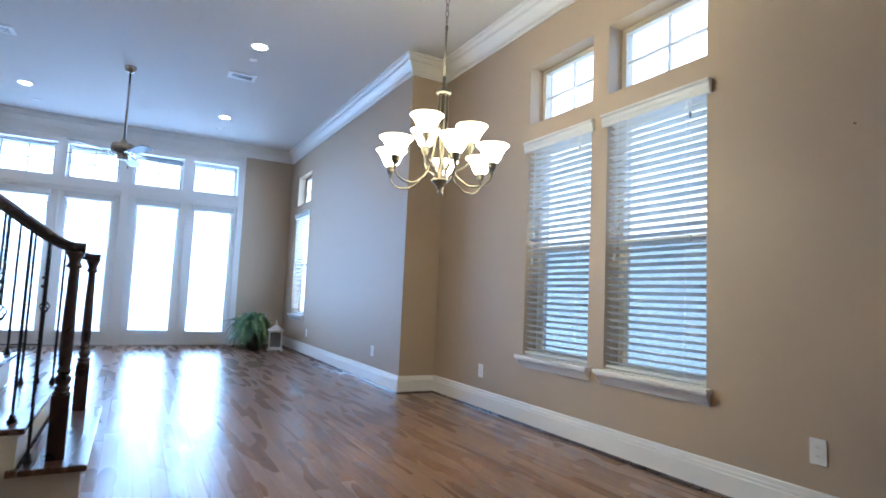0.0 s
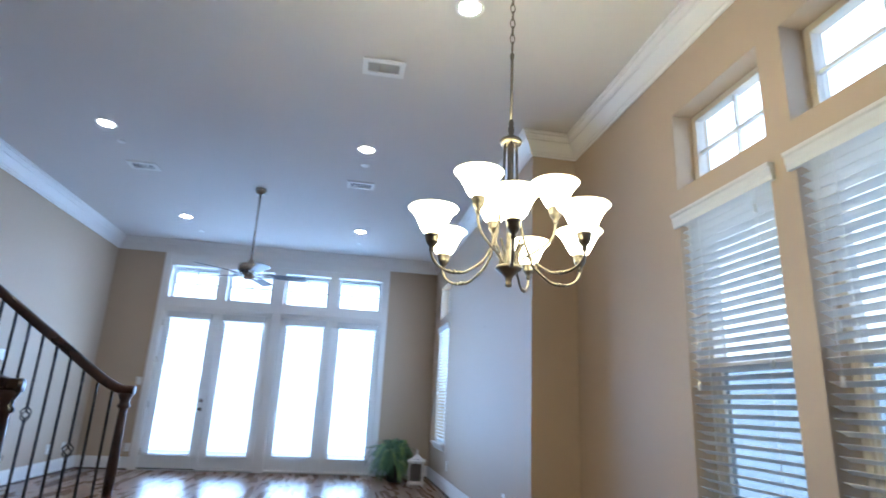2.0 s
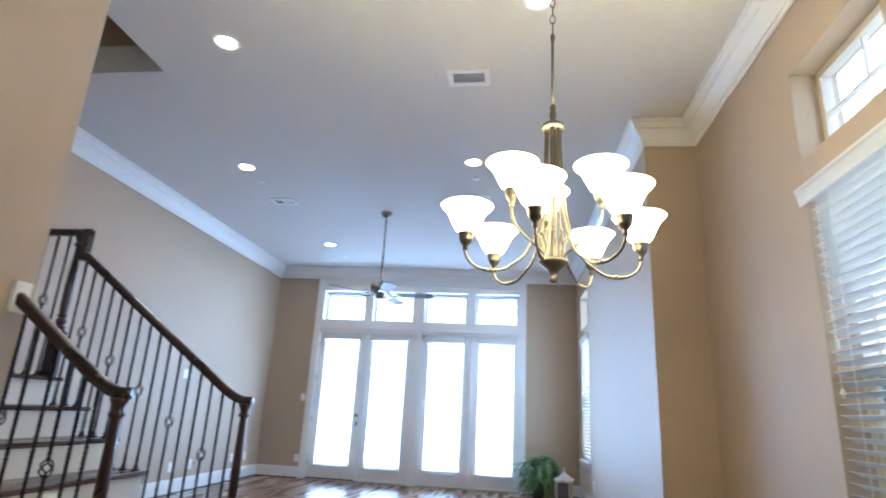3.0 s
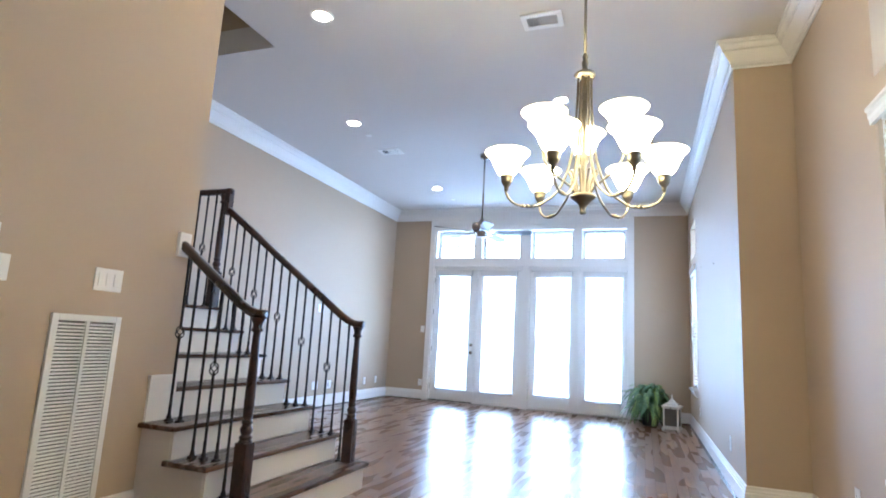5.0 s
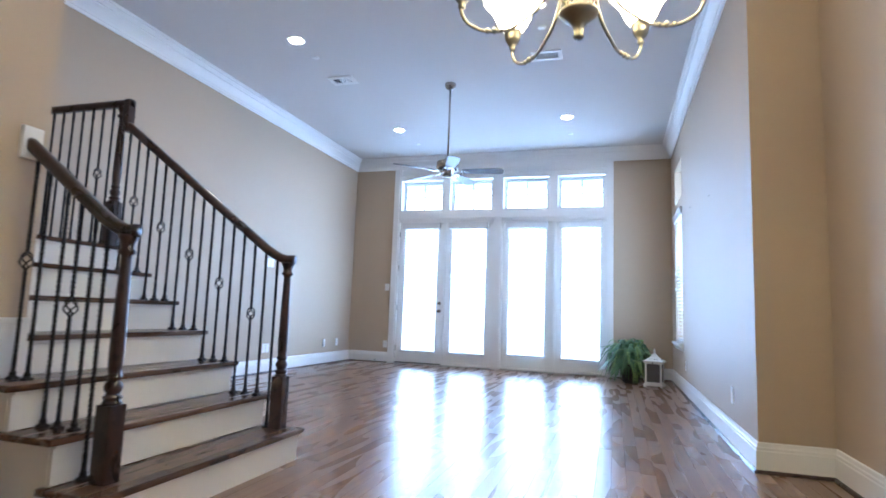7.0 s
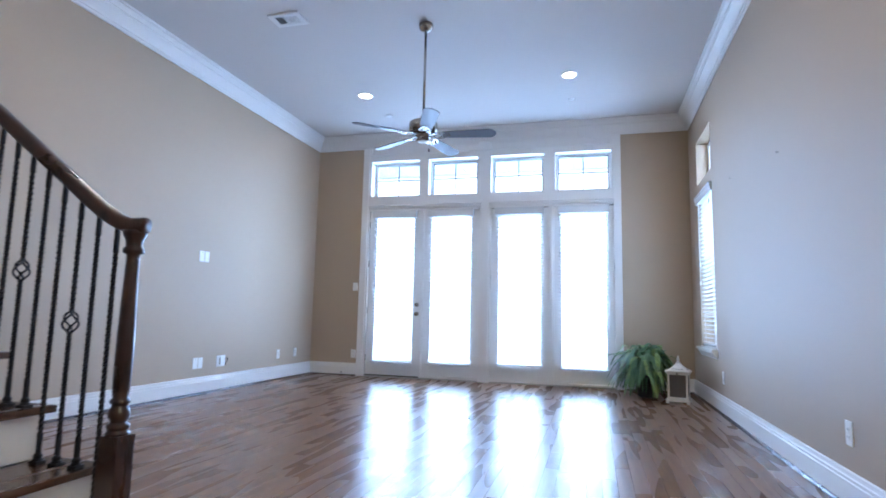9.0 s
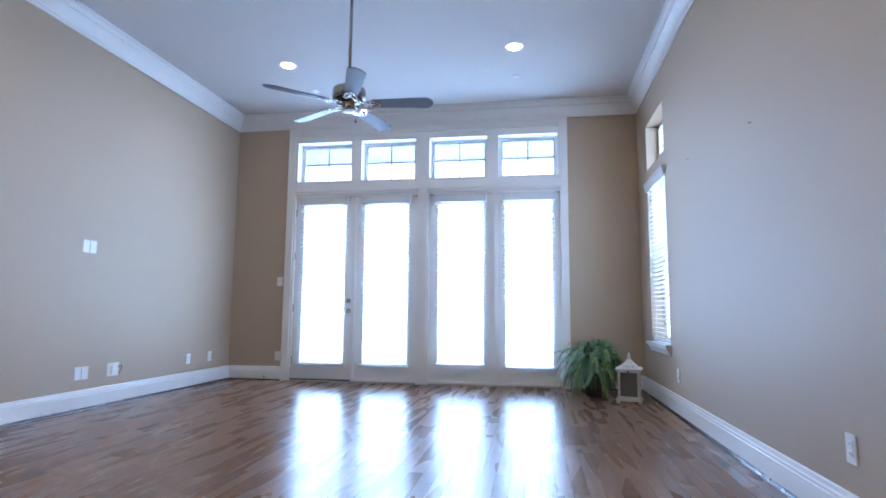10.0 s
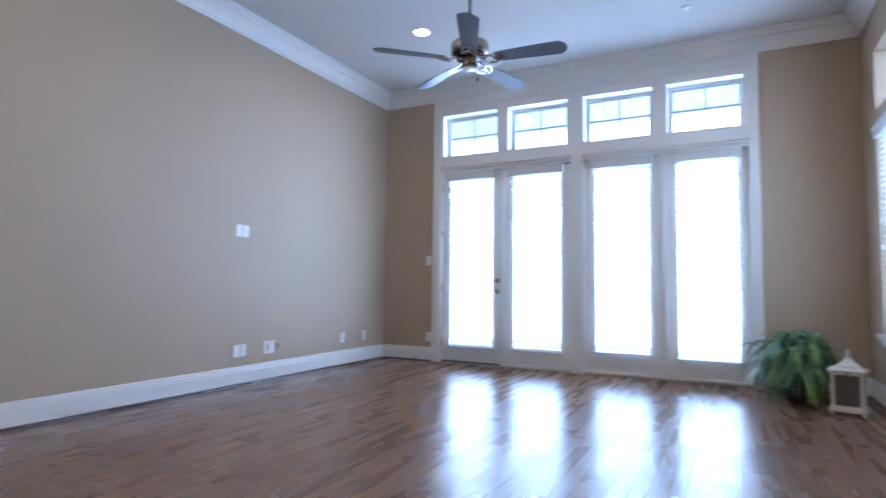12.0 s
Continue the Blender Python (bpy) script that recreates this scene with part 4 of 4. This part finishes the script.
def ceiling_vent(x, y, w, d):
    e = empty("ceiling_vent", (x, y, H))
    tagged(e, "white metal ceiling air vent with slats", "air vent", "ceiling vents")
    # no duct above: this dark sheet carries the shade between the slats
    part("shaded_backing", boxes((-w / 2 + 0.03, w / 2 - 0.03, -d / 2 + 0.03, d / 2 - 0.03, -0.003, -0.001)), GREYSLOT, e)
    for b in ((-w / 2, w / 2, -d / 2, -d / 2 + 0.042), (-w / 2, w / 2, d / 2 - 0.042, d / 2), (-w / 2, -w / 2 + 0.042, -d / 2 + 0.042, d / 2 - 0.042), (w / 2 - 0.042, w / 2, -d / 2 + 0.042, d / 2 - 0.042)):
        part("frame", boxes((*b, -0.014, 0.0, 0.003)), PLASTIC, e)
    n = 14
    for i in range(n):
        xx = -w / 2 + 0.052 + i * (w - 0.104) / (n - 1)
        bm = bmesh.new()
        r = bmesh.ops.create_cube(bm, size=1, matrix=Matrix.Translation((xx, 0, -0.009)) @ Matrix.Rotation(radians(38 if i < 5 else -38), 4, "Y") @ Matrix.Diagonal((0.0085, d - 0.085, 0.0015, 1)))
        part("slat", bm, PLASTIC, e)


ceiling_vent(1.425, 7.355, 0.32, 0.215)
ceiling_vent(1.51, 4.851, 0.32, 0.215)
ceiling_vent(-1.03, 7.478, 0.32, 0.215)
for x, y in ((-1.05, 6.85), (1.482, 9.997), (-1.0, 10.09), (1.45, 6.76)):
    e = empty("sprinkler_cover", (x, y, H))
    tagged(e, "small flat white round ceiling cover", "sprinkler cover", "ceiling covers")
    bm = bmesh.new()
    lathe(bm, [(0.0, -0.011), (0.04, -0.010), (0.043, -0.006), (0.036, -0.005), (0.036, 0.0)], 24)
    part("cover_disc", bm, PLASTIC, e, "", True)

# ---------------------------------------------------------------- ceiling fan
fan = empty("ceiling_fan", (0.213, 7.865, H))
tagged(fan, "brushed nickel ceiling fan with five dark blades on a long rod", "ceiling fan")
bm = bmesh.new()
lathe(bm, [(0.018, -0.075), (0.03, -0.072), (0.06, -0.05), (0.068, -0.02), (0.068, 0.0)], 28)
part("canopy", bm, NICKEL, fan, "", True)
bm = bmesh.new()
lathe(bm, [(0.0125, -0.93), (0.0125, -0.07)], 14)
part("downrod", bm, NICKEL, fan, "", True)
bm = bmesh.new()
lathe(bm, [(0.05, -1.062), (0.120, -1.060), (0.130, -1.052), (0.133, -1.040), (0.133, -0.985), (0.128, -0.972), (0.112, -0.962), (0.045, -0.950), (0.034, -0.92), (0.022, -0.90), (0.0126, -0.895)], 48)
part("motor_housing", bm, MOTOR, fan, "bronzed nickel motor housing", True)
bm = bmesh.new()
lathe(bm, [(0.05, -1.082), (0.104, -1.080), (0.112, -1.072), (0.112, -1.0625)], 40)
part("flywheel_ring", bm, DARKNICKEL, fan, "dark polished ring under the motor", True)
bm = bmesh.new()
lathe(bm, [(0.045, -1.150), (0.058, -1.149), (0.062, -1.142), (0.058, -1.136), (0.056, -1.096), (0.064, -1.088), (0.064, -1.083)], 32)
part("switch_housing", bm, MOTOR, fan, "", True)
bm = bmesh.new()
lathe(bm, [(0.0, -1.160), (0.03, -1.158), (0.048, -1.153), (0.054, -1.1502)], 28)
part("light_lens", bm, FANGLASS, fan, "pale frosted light lens", True)
bm = bmesh.new()
lathe(bm, [(0.0007, -1.215), (0.0007, -1.12)], 6, (0.061, 0, 0))
part("pull_chain", bm, BRASS, fan, "", True)
bm = bmesh.new()
lathe(bm, [(0.0, -1.252), (0.007, -1.246), (0.006, -1.225), (0.001, -1.215)], 10, (0.061, 0, 0))
part("chain_pendant", bm, STAIN, fan, "small dark pull pendant", True)
for i in range(5):
    ang = 5.5 + 72 * i
    bm = bmesh.new()
    outline = [(0.185, -0.050), (0.26, -0.056), (0.45, -0.064), (0.632, -0.070), (0.655, -0.052), (0.676, -0.022), (0.678, 0.0), (0.676, 0.022), (0.655, 0.052), (0.632, 0.070), (0.45, 0.064), (0.26, 0.056), (0.185, 0.050)]
    lo = [bm.verts.new((a, b, 0.0)) for a, b in outline]
    hi = [bm.verts.new((a, b, 0.006)) for a, b in outline]
    bm.faces.new(lo)
    bm.faces.new(hi)
    for t in range(len(outline)):
        bm.faces.new((lo[t], lo[(t + 1) % len(outline)], hi[(t + 1) % len(outline)], hi[t]))
    o = part("blade", bm, BLADE, fan, "dark veneered fan blade")
    tiltm = Matrix.Rotation(radians(ang), 4, "Z") @ Matrix.Translation((0, 0, -1.092)) @ Matrix.Rotation(radians(-12), 4, "X")
    o.matrix_basis = tiltm
    bm = bmesh.new()
    flat = [(-0.006, -0.003), (0.006, -0.003), (0.006, 0.003), (-0.006, 0.003)]
    for sgn in (-1, 1):     # open scrolled bracket: two outer bows, a cross bar and a spread foot
        sweep(bm, curve_points([(0.085, sgn * 0.014, 0.010), (0.12, sgn * 0.034, -0.008), (0.155, sgn * 0.048, -0.010), (0.185, sgn * 0.046, -0.007), (0.225, sgn * 0.030, -0.004), (0.255, sgn * 0.004, -0.004)], 4), flat)
        sweep(bm, curve_points([(0.145, sgn * 0.046, -0.009), (0.165, sgn * 0.022, -0.009), (0.185, sgn * 0.004, -0.006), (0.225, 0.0, -0.004)], 4), flat)
    box(bm, 0.075, 0.125, -0.020, 0.020, 0.004, 0.014, 0.003)
    for px, py in ((0.21, -0.032), (0.21, 0.032), (0.252, 0.0)):
        lathe(bm, [(0.0, -0.010), (0.005, -0.009), (0.006, -0.006), (0.006, -0.001)], 10, (px, py, 0))
    br = part("blade_bracket", bm, BRACKET, fan, "bright scrolled metal bracket", False)
    br.matrix_basis = tiltm

# ---------------------------------------------------------------- chandelier
ch = empty("chandelier", (2.022, 3.143, H))
tagged(ch, "antique brass chandelier with nine lit frosted glass shades", "chandelier")
zc = lambda z: z - H
bm = bmesh.new()
lathe(bm, [(0.02, -0.05), (0.04, -0.045), (0.062, -0.02), (0.065, 0.0)], 28)
part("canopy", bm, BRASS, ch, "", True)
# chain of links
z = -0.05
i = 0
while z > zc(2.735):
    bm = bmesh.new()
    pts = [(0.0105 * math.cos(a), 0, 0.0245 * math.sin(a)) for a in [2 * math.pi * t / 12 for t in range(13)]]
    sweep(bm, pts, ring_section(0.0026, 6), Vector((0, 1, 0)))
    o = part("chain_link", bm, BRASS, ch)
    o.matrix_basis = Matrix.Translation((0, 0, z - 0.022)) @ Matrix.Rotation(radians(90 * (i % 2)), 4, "Z")
    z -= 0.040
    i += 1
bm = bmesh.new()
lathe(bm, [(0.0065, zc(2.36)), (0.0065, zc(2.68)), (0.010, zc(2.69)), (0.010, zc(2.705)), (0.003, zc(2.72))], 14)
part("stem", bm, BRASS, ch, "", True)
bm = bmesh.new()
lathe(bm, [(0.009, zc(2.295)), (0.015, zc(2.303)), (0.015, zc(2.312)), (0.009, zc(2.318)), (0.013, zc(2.328)), (0.014, zc(2.345)), (0.009, zc(2.356)), (0.012, zc(2.366)), (0.012, zc(2.374)), (0.007, zc(2.384))], 18)
part("finial_collar", bm, BRASS, ch, "", True)
bm = bmesh.new()
lathe(bm, [(0.027, zc(2.268)), (0.044, zc(2.272)), (0.0475, zc(2.283)), (0.042, zc(2.292)), (0.02, zc(2.298)), (0.008, zc(2.30))], 30)
part("top_disc", bm, BRASS, ch, "", True)
bm = bmesh.new()
lathe(bm, [(0.0, zc(1.654)), (0.011, zc(1.657)), (0.015, zc(1.664)), (0.012, zc(1.672)), (0.015, zc(1.690)), (0.023, zc(1.702)), (0.037, zc(1.715)), (0.053, zc(1.728)), (0.054, zc(1.736)), (0.045, zc(1.742)), (0.02, zc(1.748)), (0.012, zc(1.80)), (0.011, zc(2.0)), (0.014, zc(2.27))], 30)
part("hub", bm, BRASS, ch, "dark brass hub with pointed finial", True)
SHADEPROF = [(0.027, 0.0), (0.037, 0.010), (0.048, 0.03), (0.059, 0.06), (0.069, 0.085), (0.081, 0.106), (0.094, 0.120), (0.099, 0.127), (0.096, 0.130), (0.090, 0.123), (0.077, 0.107), (0.065, 0.086), (0.055, 0.06), (0.045, 0.032), (0.036, 0.014), (0.0, 0.008)]
SHADEPROF = [(a, b * 0.82) for a, b in SHADEPROF]


def chandelier_arm(ang, ctrl, r, zb):
    m = Matrix.Rotation(radians(ang), 4, "Z")
    bm = bmesh.new()
    sweep(bm, curve_points([m @ Vector((a, 0, zc(b))) for a, b in ctrl], 7), ring_section(0.0052, 8), Vector((-math.sin(radians(ang)), math.cos(radians(ang)), 0)))
    arm = part("arm", bm, BRASS, ch, "", True)
    c = m @ Vector((r, 0, zc(zb)))
    bm = bmesh.new()
    lathe(bm, [(0.007, -0.035), (0.011, -0.028), (0.008, -0.018), (0.016, -0.010), (0.023, 0.002), (0.025, 0.008), (0.0235, 0.012), (0.026, 0.016), (0.0245, 0.020), (0.027, 0.024), (0.029, 0.034), (0.026, 0.036)], 20, c)
    part("cup", bm, BRASS, arm, "", True)
    bm = bmesh.new()
    lathe(bm, SHADEPROF, 32, c + Vector((0, 0, 0.034)))
    part("shade", bm, SHADE, arm, "lit white frosted bell-shaped glass shade", True)
    if len(ctrl) > 6:
        bm = bmesh.new()
        for f in (0.21, 0.23, 0.25):
            v = m @ Vector((f, 0, zc(1.6895)))
            bmesh.ops.create_uvsphere(bm, u_segments=10, v_segments=6, radius=0.0092 if f == 0.23 else 0.0078, matrix=Matrix.Translation(v))
        part("knuckle", bm, BRASS, arm, "", True)


for bearing in (9, 58, 134, 189, 256, 310):   # the arms hang a little unevenly
    chandelier_arm(bearing, [(0.028, 2.268), (0.031, 2.15), (0.040, 2.0), (0.058, 1.88), (0.10, 1.765), (0.16, 1.71), (0.20, 1.690), (0.26, 1.690), (0.305, 1.714), (0.325, 1.747), (0.325, 1.762)], 0.325, 1.792)
for q in range(9):      # short tubes that rise from the hub between the arms
    hm = Matrix.Rotation(radians(20 + 40 * q), 4, "Z")
    bm = bmesh.new()
    sweep(bm, curve_points([hm @ Vector((a, 0, zc(b))) for a, b in ((0.034, 1.738), (0.036, 1.775), (0.044, 1.808), (0.060, 1.842))], 5), ring_section(0.0055, 8), hm @ Vector((0, 1, 0)))
    part("hub_tube", bm, BRASS, ch, "", True)
for bearing in (96, 212, 336):
    chandelier_arm(bearing, [(0.030, 1.74), (0.06, 1.772), (0.11, 1.802), (0.155, 1.835), (0.179, 1.875), (0.183, 1.915)], 0.183, 1.945)

# ---------------------------------------------------------------- fern and lantern in the corner
fern = empty("potted_fern", (2.345, 10.34, 0))
tagged(fern, "bushy green fern in a dark pot on the floor", "potted plant")
bm = bmesh.new()
lathe(bm, [(0.10, 0.0), (0.115, 0.01), (0.15, 0.23), (0.165, 0.25), (0.165, 0.265), (0.15, 0.265), (0.14, 0.24), (0.0, 0.238)], 28)
part("pot", bm, POT, fern, "dark round pot", True)
rng = random.Random(7)
for i in range(420):
    ang = rng.uniform(0, 2 * math.pi)
    d = Vector((math.cos(ang), math.sin(ang), 0))
    side = Vector((-d.y, d.x, 0))
    b0 = Vector((rng.uniform(-0.08, 0.08), rng.uniform(-0.08, 0.08), 0.25))
    tier = i % 3        # upright heart, arching middle, skirt that hangs to the floor
    reach = (rng.uniform(0.08, 0.30), rng.uniform(0.24, 0.46), rng.uniform(0.26, 0.44))[tier]
    rise = (rng.uniform(0.65, 1.08), rng.uniform(0.65, 1.05), rng.uniform(0.35, 0.75))[tier]
    tip = (rng.uniform(0.32, 0.58), rng.uniform(0.16, 0.42), rng.uniform(0.02, 0.18))[tier]
    if i % 47 == 0:
        reach, rise, tip = 0.50, 0.70, 0.46       # a few long strays
    fall = b0.z + rise - tip
    n = 30
    bend = rng.uniform(-0.06, 0.06)
    if d.x > 0.5:
        reach *= 0.7        # held back by the lantern and the corner
    pts = []
    for t in [q / n for q in range(n + 1)]:
        p = b0 + d * (reach * t ** 0.85) + side * (bend * t * t) + Vector((0, 0, rise * t - fall * t * t))
        p.x = min(p.x, 2.84 - 2.345)
        p.y = min(p.y, 10.86 - 10.34)
        p.z = max(p.z, 0.008 + 0.01 * (1 - t))
        pts.append(p)
    if any(p.x > 0.13 and p.y < -0.2 for p in pts):   # the lantern stands here
        continue
    bm = bmesh.new()
    rib = [bm.verts.new(p) for p in pts]
    for k in range(2, n):
        p, q = pts[k], pts[k + 1]
        t = k / n
        ax = (q - p).normalized() if (q - p).length > 1e-5 else d
        s = ax.cross(Vector((0, 0, 1)))
        s = s.normalized() if s.length > 1e-3 else side
        ll = 0.038 * math.sin(math.pi * min(1, 0.15 + 0.85 * t)) ** 0.6 + 0.004
        for sg in (-1, 1):
            point = p + s * sg * ll + ax * ll * 0.35 - Vector((0, 0, ll * rng.uniform(0.0, 0.5)))
            a1 = bm.verts.new(p * 0.4 + point * 0.6 - ax * 0.003 + Vector((0, 0, 0.003)))
            a2 = bm.verts.new(point)
            a3 = bm.verts.new(p * 0.4 + point * 0.6 + ax * 0.005 + Vector((0, 0, 0.003)))
            bm.faces.new((rib[k], a1, a2, a3, rib[k + 1]))
    bmS = bmesh.new()
    sweep(bmS, pts[::2], ring_section(0.002, 4))
    frond = part("frond", bm, YOUNGLEAF if rng.random() < 0.3 else LEAF, fern)
    part("stem", bmS, STEM, frond)

la = empty("lantern", (2.645, 9.99, 0), radians(-14))
tagged(la, "whitewashed wooden lantern with dark mesh sides, on floor", "lantern")
w, hb = 0.108, 0.325
part("base", boxes((-w - 0.018, w + 0.018, -w - 0.018, w + 0.018, 0.022, 0.045, 0.004), (-w, w, -w, w, 0.045, 0.058, 0.003)), LANTERN, la)
for sx in (-1, 1):
    for sy in (-1, 1):
        part("foot", boxes((sx * w - 0.016, sx * w + 0.016, sy * w - 0.016, sy * w + 0.016, 0.0, 0.022, 0.003)), LANTERN, la)
        part("post", boxes((sx * (w - 0.012) - 0.011, sx * (w - 0.012) + 0.011, sy * (w - 0.012) - 0.011, sy * (w - 0.012) + 0.011, 0.058, hb, 0.002)), LANTERN, la)
for r in range(4):
    bm = bmesh.new()
    box(bm, -w + 0.023, w - 0.023, -w + 0.010, -w + 0.013, 0.07, hb - 0.012)
    o = part("mesh_panel", bm, MESHDARK, la, "dark wire mesh panel")
    o.matrix_basis = Matrix.Rotation(radians(90 * r), 4, "Z")
    for z0, z1 in ((0.058, 0.07), (hb - 0.012, hb)):
        o = part("rail", boxes((-w + 0.023, w - 0.023, -w + 0.004, -w + 0.016, z0, z1)), LANTERN, la)
        o.matrix_basis = Matrix.Rotation(radians(90 * r), 4, "Z")
part("cornice", boxes((-w - 0.012, w + 0.012, -w - 0.012, w + 0.012, hb, hb + 0.016, 0.003), (-w - 0.024, w + 0.024, -w - 0.024, w + 0.024, hb + 0.016, hb + 0.028, 0.003)), LANTERN, la)
bm = bmesh.new()
rings = []
for s, z in ((w + 0.018, hb + 0.028), (w * 0.72, hb + 0.058), (w * 0.42, hb + 0.085), (0.024, hb + 0.115)):
    rings.append([bm.verts.new((a * s, b * s, z)) for a, b in ((-1, -1), (1, -1), (1, 1), (-1, 1))])
for a, b in zip(rings, rings[1:]):
    for t in range(4):
        bm.faces.new((a[t], a[(t + 1) % 4], b[(t + 1) % 4], b[t]))
bm.faces.new(rings[0])
bm.faces.new(rings[-1])
roof = part("roof", bm, LANTERN, la, "white pyramid roof")
for k in range(4):
    bm = bmesh.new()
    for xx in (-0.045, -0.015, 0.015, 0.045):
        lathe(bm, [(0.006, 0.0), (0.006, 0.003)], 10, (xx, 0, 0))
    o = part("vent_holes", bm, MESHDARK, roof)
    o.matrix_basis = Matrix.Rotation(radians(90 * k), 4, "Z") @ Matrix.Translation((0, -w * 0.86, hb + 0.052)) @ Matrix.Rotation(radians(40), 4, "X")
part("latch", boxes((-0.008, 0.008, -w - 0.028, -w - 0.0245, hb - 0.012, hb + 0.014, 0.002)), BRASS, la, "small dark brass latch")
bm = bmesh.new()
lathe(bm, [(0.022, hb + 0.115), (0.026, hb + 0.122), (0.014, hb + 0.130), (0.012, hb + 0.140), (0.020, hb + 0.152), (0.010, hb + 0.166), (0.013, hb + 0.176), (0.0, hb + 0.20)], 18)
part("finial", bm, LANTERN, la, "", True)

# ---------------------------------------------------------------- outside
g = bmesh.new()
box(g, -400, 400, -400, 400, -0.60, -0.40)
tagged(part("ground", g, GRASS), "green lawn around the house", "ground", kind="structure")

def backdrop(name, x0, x1, y0, y1):
    bm = bmesh.new()
    box(bm, x0, x1, y0, y1, -0.4, 16)
    o = part(name, bm, HAZE)
    tagged(o, "plain bright overcast sky", "backdrop", kind="structure")


porch = empty("porch_roof", (0.2, 12.9, 3.64))
tagged(porch, "white boarded porch ceiling over the patio", "porch", kind="structure")
for k in range(18):
    part("ceiling_board", boxes((-3.6 + 0.4 * k, -3.6 + 0.4 * k + 0.392, -1.75, 0.62, 0.0, 0.03, 0.004)), PORCH, porch)
part("beam", boxes((-3.6, 3.6, 0.46, 0.62, -0.03, -0.001, 0.006)), TRIM, porch)
part("roof_deck", boxes((-3.7, 3.7, -1.78, 0.66, 0.032, 0.16)), STUCCO, porch)
for px in (-3.4, 3.4):
    part("post", boxes((px - 0.09, px + 0.09, 0.45, 0.63, -3.70, -0.03, 0.01)), TRIM, porch)
patio = tagged(part("patio", boxes((-4.2, 4.6, 11.12, 15.0, -0.4, -0.06, 0.01)), PATIO), "pale concrete patio slab outside the doors", "patio", kind="structure")
backdrop("backdrop_garden", -18, 18, 15.0, 15.1)
backdrop("backdrop_side", 8.0, 8.1, -10, 15.0)

# ---------------------------------------------------------------- floor boards
rng = random.Random(3)
BW = 0.083
meshes = {}
rest_v, rest_f = [], []
count = 0


def board_mesh(length):
    key = round(length, 2)
    if key not in meshes:
        bm = bmesh.new()
        c = 0.0004
        a = [bm.verts.new(p) for p in ((-BW / 2 + 0.0004, -key / 2 + 0.0004, -0.016), (BW / 2 - 0.0004, -key / 2 + 0.0004, -0.016), (BW / 2 - 0.0004, key / 2 - 0.0004, -0.016), (-BW / 2 + 0.0004, key / 2 - 0.0004, -0.016))]
        b = [bm.verts.new((v.co.x, v.co.y, -c)) for v in a]
        t = [bm.verts.new((v.co.x * (1 - 2 * c / BW), v.co.y * (1 - 2 * c / key), 0)) for v in a]
        for lo_, hi_ in ((a, b), (b, t)):
            for i in range(4):
                bm.faces.new((lo_[i], lo_[(i + 1) % 4], hi_[(i + 1) % 4], hi_[i])).material_index = 1
        bm.faces.new(t)
        meshes[key] = finish("plank", bm, FLOORWOOD)
        meshes[key].materials.append(GAP)   # unlacquered edge of the joint
    return meshes[key]


x = XL + BW / 2
while x < XD:
    y = YF - rng.uniform(0, 1.2)
    while y < YB:
        L = rng.choice((0.7, 0.9, 1.1, 1.4, 1.7, 2.0))
        y0, y1 = max(y, YF), min(y + L, YB + 0.1)
        y += L
        if y1 - y0 < 0.05 or (x > XR + BW and y0 > YJ):
            continue
        if 1.0 < x < 2.9 and 1.5 < y0 < 9.0 and count < 300:
            me = board_mesh(round(y1 - y0, 2))
            o = new("plank", me)
            o.parent = fl
            o.matrix_basis = pose(x, (y0 + y1) / 2, rng.uniform(-0.0004, 0), 0, rng.uniform(-0.14, 0.14), 0)
            count += 1
        else:
            i0 = len(rest_v)
            tl, dz = rng.uniform(-0.001, 0.001), rng.uniform(-0.0004, 0)
            a, c = BW / 2 - 0.0002, 0.0004
            for zz, s in ((-0.016, 0), (-c, 0), (0, c)):
                rest_v += [(px, py, zz + dz + (px - x) * tl) for px, py in ((x - a + s, y0 + 0.0004 + s), (x + a - s, y0 + 0.0004 + s), (x + a - s, y1 - 0.0004 - s), (x - a + s, y1 - 0.0004 - s))]
            for k in (0, 4):
                for i in range(4):
                    rest_f.append((i0 + k + i, i0 + k + (i + 1) % 4, i0 + k + 4 + (i + 1) % 4, i0 + k + 4 + i))
            rest_f.append((i0 + 8, i0 + 9, i0 + 10, i0 + 11))
    x += BW
me = bpy.data.meshes.new("planks")
me.from_pydata(rest_v, [], rest_f)
me.materials.append(FLOORWOOD)
me.materials.append(GAP)
for k, p in enumerate(me.polygons):
    p.material_index = 0 if k % 9 == 8 else 1
o = new("planks", me)
o.parent = fl
tagged(o, "dark brown oak floor strips", kind="stuff")
